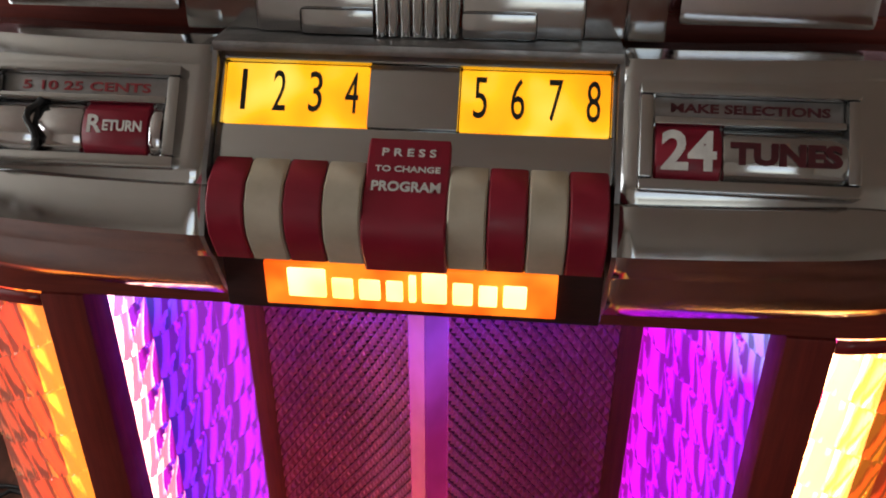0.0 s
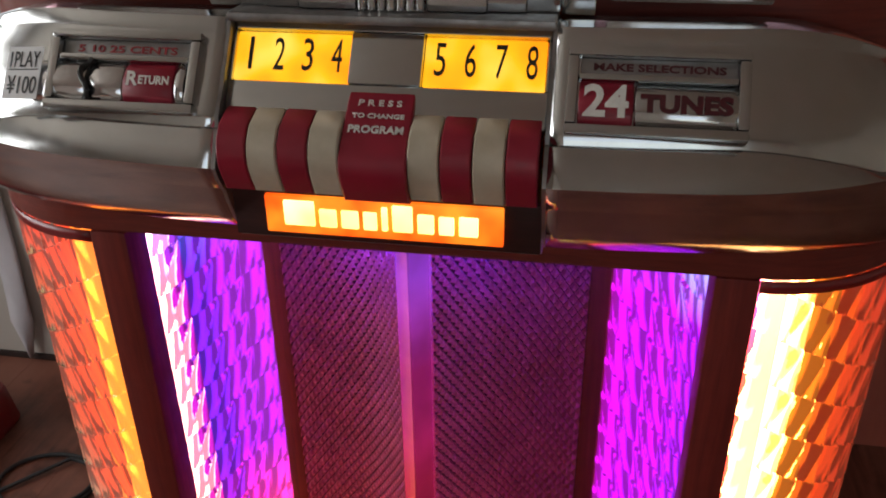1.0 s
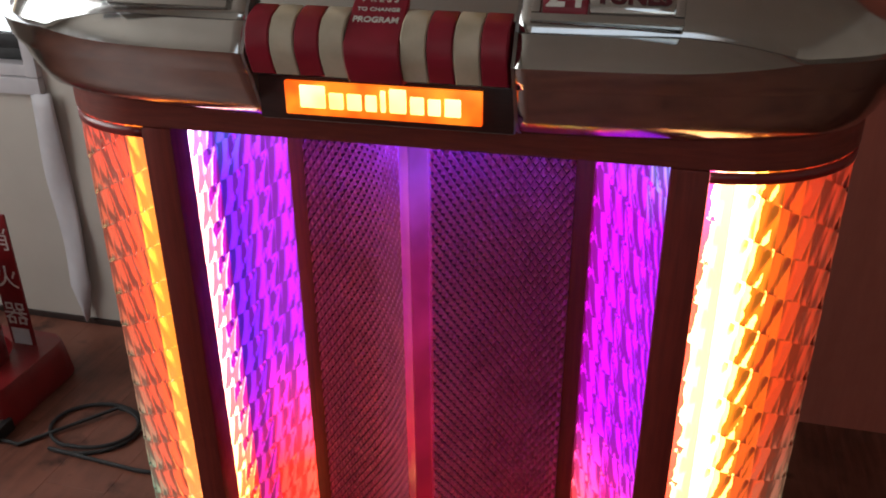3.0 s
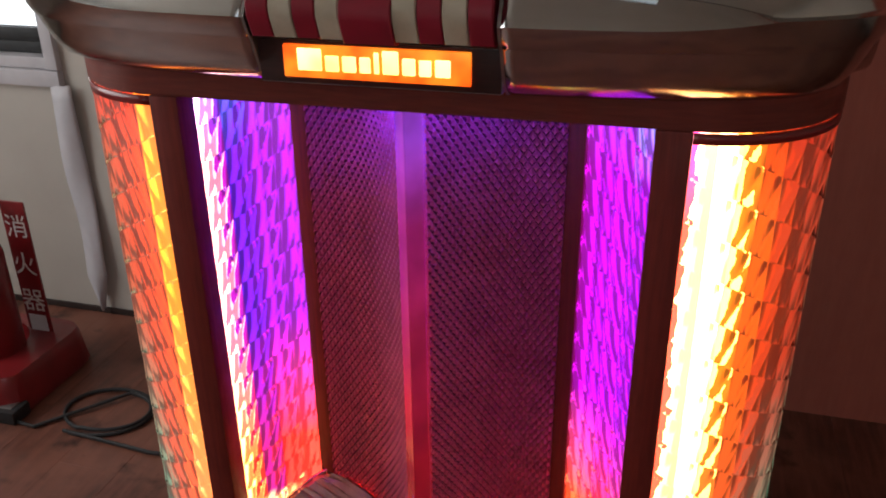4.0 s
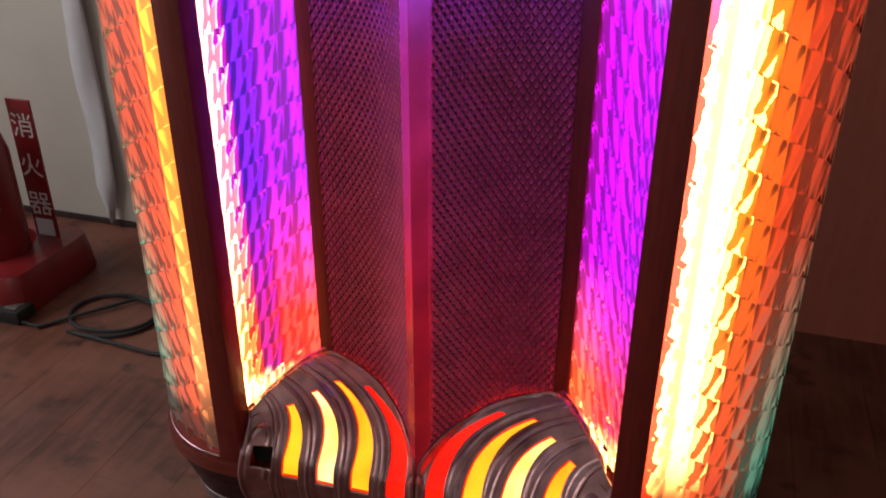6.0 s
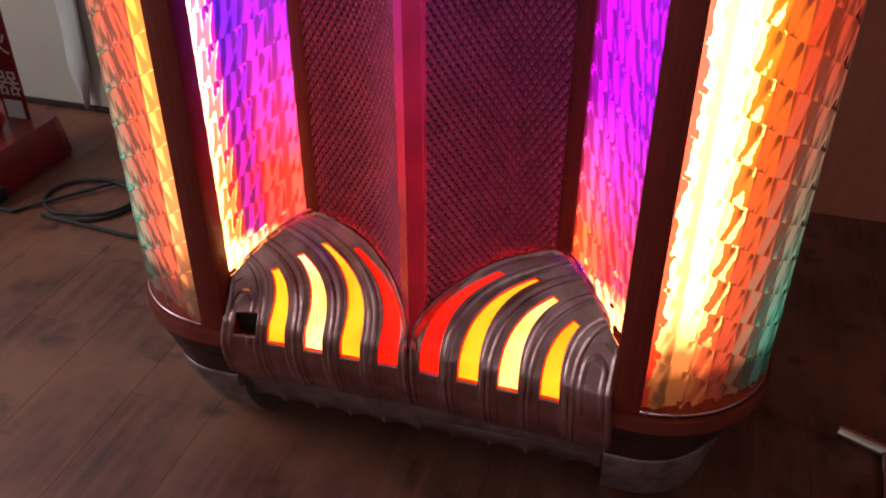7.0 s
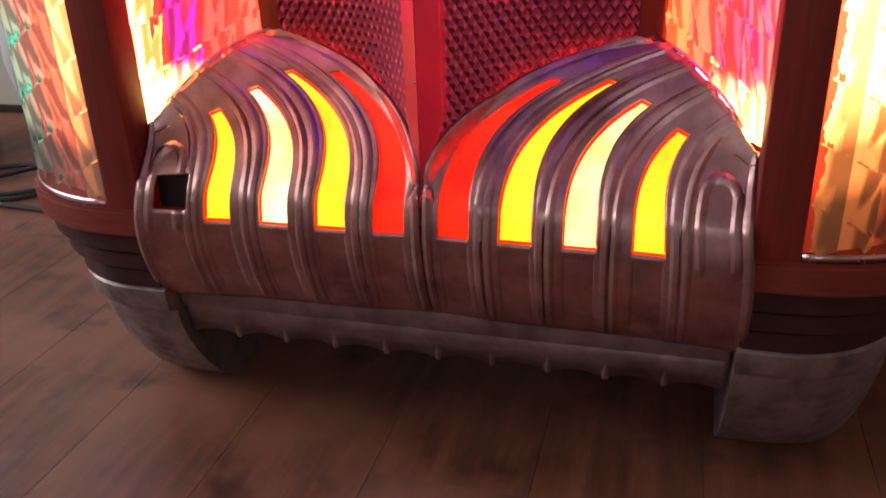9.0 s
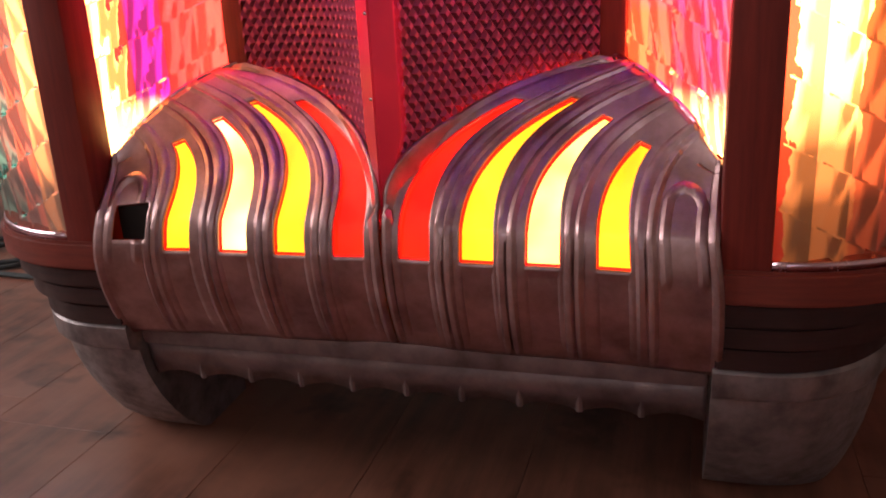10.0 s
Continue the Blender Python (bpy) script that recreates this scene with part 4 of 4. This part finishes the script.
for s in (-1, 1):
    fill_tube("violet_fill", (s * 0.03, 0.022, 0.9985), (s * 0.165, 0.022, 0.9985), (0.10, 0.04, 1.0), 190.0)
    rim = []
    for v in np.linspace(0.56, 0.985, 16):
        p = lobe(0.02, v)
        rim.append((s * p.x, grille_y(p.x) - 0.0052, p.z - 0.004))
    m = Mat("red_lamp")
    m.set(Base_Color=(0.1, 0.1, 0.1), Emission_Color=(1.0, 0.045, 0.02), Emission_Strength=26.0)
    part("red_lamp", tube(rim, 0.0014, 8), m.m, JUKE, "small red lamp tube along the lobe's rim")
    # bright plastic edge where the inner pilaster meets the lobe
    ends = [lobe_line(u)[1] for u in np.linspace(0.02, 0.86, 14)]
    part("pilaster_trim", tube([(s * p.x, p.y + 0.002, p.z + 0.003) for p in ends], 0.0032, 8), STRIP, JUKE, "bright curved trim under the inner pilaster")

# ---------------------------------------------------------------- the rest of the room
def extinguisher():
    ex = thing("fire_extinguisher", "red fire extinguisher standing in a red floor stand", "extinguisher", (-1.39, 0.69, 0))
    EX_BODY = Matrix.Translation((0.055, -0.02, 0))
    part("cylinder", moved(lathe([(0.02, 0.02), (0.07, 0.02), (0.075, 0.03), (0.075, 0.36), (0.066, 0.40), (0.04, 0.425), (0.02, 0.435), (0.018, 0.45), (0.002, 0.45)], 36), EX_BODY), RED_ENAMEL, ex)
    part("valve", moved(lathe([(0.002, 0.448), (0.017, 0.448), (0.017, 0.475), (0.002, 0.478)], 16), EX_BODY), BLACK, ex)
    part("lever", box(0.043, 0.067, -0.04, 0.08, 0.474, 0.484, 0.003), BLACK, ex)
    part("hose", tube([(0.055, -0.005, 0.46), (0.0, 0.04, 0.475), (-0.05, 0.05, 0.43), (-0.06, 0.04, 0.3), (-0.055, 0.03, 0.12)], 0.009, 10), RUBBER, ex)
    green = plastic("green_label", (0.25, 0.42, 0.35), (0.2, 0.34, 0.28), 0.5)
    rows = [[(0.0757 * math.cos(a), 0.0757 * math.sin(a), z) for a in np.linspace(-0.95, -0.45, 10)] for z in (0.235, 0.275)]
    rows = [[(x + 0.055, y - 0.02, z) for x, y, z in r] for r in rows]
    solid(part("label", sheet(rows), green, ex, "small pale green label"), 0.0006)
    st = thing("extinguisher_stand", "red enamelled extinguisher stand with an upright notice board", "stand", (-1.39, 0.69, 0))
    rings = []
    for z, g in ((0.0, 0.0), (0.012, 0.004), (0.10, -0.006), (0.105, -0.009)):
        r = 0.135 + g
        rings.append([((r + 0.075) * max(-0.9, min(0.9, 1.15 * math.cos(a))) / 0.9, (r + 0.02) * max(-0.9, min(0.9, 1.15 * math.sin(a))) / 0.9, z) for a in np.linspace(0, math.tau, 37)[:-1]])
    inner = [[((0.118) * math.cos(a), (0.108) * math.sin(a), z) for a in np.linspace(0, math.tau, 37)[:-1]] for z in (0.105, 0.018)]
    part("tray", closed_sweep(rings + inner), RED_ENAMEL, st)
    board = part("notice_board", box(-0.035, 0.035, -0.003, 0.003, 0.09, 0.47, 0.002), RED_ENAMEL, st, "red board with white characters")
    board.location = (0.115, 0.085, 0)
    for k, ch in enumerate("消火器"):
        lettering("character", ch, pose(0, -0.0036, 0.405 - 0.105 * k, 90), WHITE_PAINT, board, height=0.062)
    part("label", box(-0.026, 0.026, -0.0042, -0.0032, 0.105, 0.152), PAPER, board, "small white printed label")


extinguisher()

# a long pale strip of sheet hanging on the wall under the window
strip = thing("hanging_strip", "long pale sheet strip hanging on the wall", "strip", (0, 0, 0))
rows = []
for k in range(19):
    z = 0.69 - 0.0372 * k
    sway = 0.0015 * math.sin(k * 0.7)
    w = 0.034 if k < 16 else 0.034 - 0.012 * (k - 15)
    rows.append([(-1.287 + sway + f * w, 1.045 - 0.006 * math.sin(k * 0.5 + f) - 0.010 * (1 - f * f), z + 0.004 * f) for f in np.linspace(-1, 1, 9)])
solid(part("sheet", sheet(rows), SHEET, strip), 0.003)

# skirting
SKIRT = wood("dark_skirting", (0.05, 0.03, 0.025), (0.025, 0.016, 0.014), (2, 20, 20), 0.5)
tagged(part("baseboard", box(-2.6, 2.2, 1.052, 1.0598, 0.0, 0.018, 0.002), SKIRT), "dark skirting board along the wall", "skirting", kind="structure")

# mains lead lying in loops on the floor, and its adaptor
pts = []
for k in range(60):
    a = k / 59 * math.tau * 1.55 - 1.9
    r = 1.0 - 0.28 * k / 59
    pts.append((-1.0 + 0.13 * r * math.cos(a) + 0.03 * k / 59, 0.62 + 0.10 * r * math.sin(a), 0.006 + 0.006 * (k > 38)))
lead = thing("mains_lead", "black mains lead lying in loose loops on the floor", "cable")
part("cord", tube([(-0.42, 0.60, 0.006), (-0.60, 0.52, 0.006), (-0.80, 0.505, 0.006)] + pts + [(-1.12, 0.52, 0.006), (-1.22, 0.53, 0.008)], 0.0048, 8), RUBBER, lead)
adaptor = thing("power_adaptor", "dark power strip lying beside the extinguisher stand", "power strip")
part("case", box(-1.36, -1.17, 0.515, 0.575, 0.0, 0.035, 0.006), RUBBER, adaptor)
for k in range(3):
    part("socket", box(-1.33 + 0.055 * k, -1.295 + 0.055 * k, 0.528, 0.562, 0.0345, 0.037, 0.001), ALU_DULL, adaptor)

# chromed tube of a chair's sled base
chair = thing("tube_frame", "thin chromed tube of a chair base on the floor", "chair")
part("front_tube", tube([(0.608, 0.318, 0.012), (0.66, 0.295, 0.012), (0.74, 0.262, 0.012)], 0.011, 16), CHROME, chair)
part("side_tube", tube([(0.672, 0.28, 0.012), (0.655, 0.15, 0.012), (0.64, -0.02, 0.012)], 0.009, 16), CHROME, chair)


# ---------------------------------------------------------------- floor planks
def planks():
    width, rnd = 0.1545, random.Random(4)
    made = {}
    for c in range(-16, 15):
        x0 = -0.0575 + width * c
        y = -2.8 + rnd.uniform(0.1, 0.9)
        starts = [-2.8]
        if c == 0:
            y = -0.91
        while y < 1.06:
            starts.append(y)
            y += 0.90
        starts.append(1.06)
        for a, b in zip(starts, starts[1:]):
            if b - a < 0.03 or x0 < -2.58 or x0 + width > 2.2:
                continue
            key_ = round(b - a, 3)
            if key_ not in made:
                bm = box(-width / 2 + 0.0002, width / 2 - 0.0002, 0.0002, b - a - 0.0002, -0.006, 0.0)
                me = bpy.data.meshes.new("plank")
                bmesh.ops.bevel(bm, geom=[e for e in bm.edges if min(v.co.z for v in e.verts) > -0.001], offset=0.0003, segments=1, affect="EDGES")
                bm.to_mesh(me)
                bm.free()
                me.materials.append(PLANK)
                made[key_] = me
            ob = new("plank", made[key_])
            ob.parent = FLOOR
            ob.location = (x0 + width / 2, a, 0)


planks()
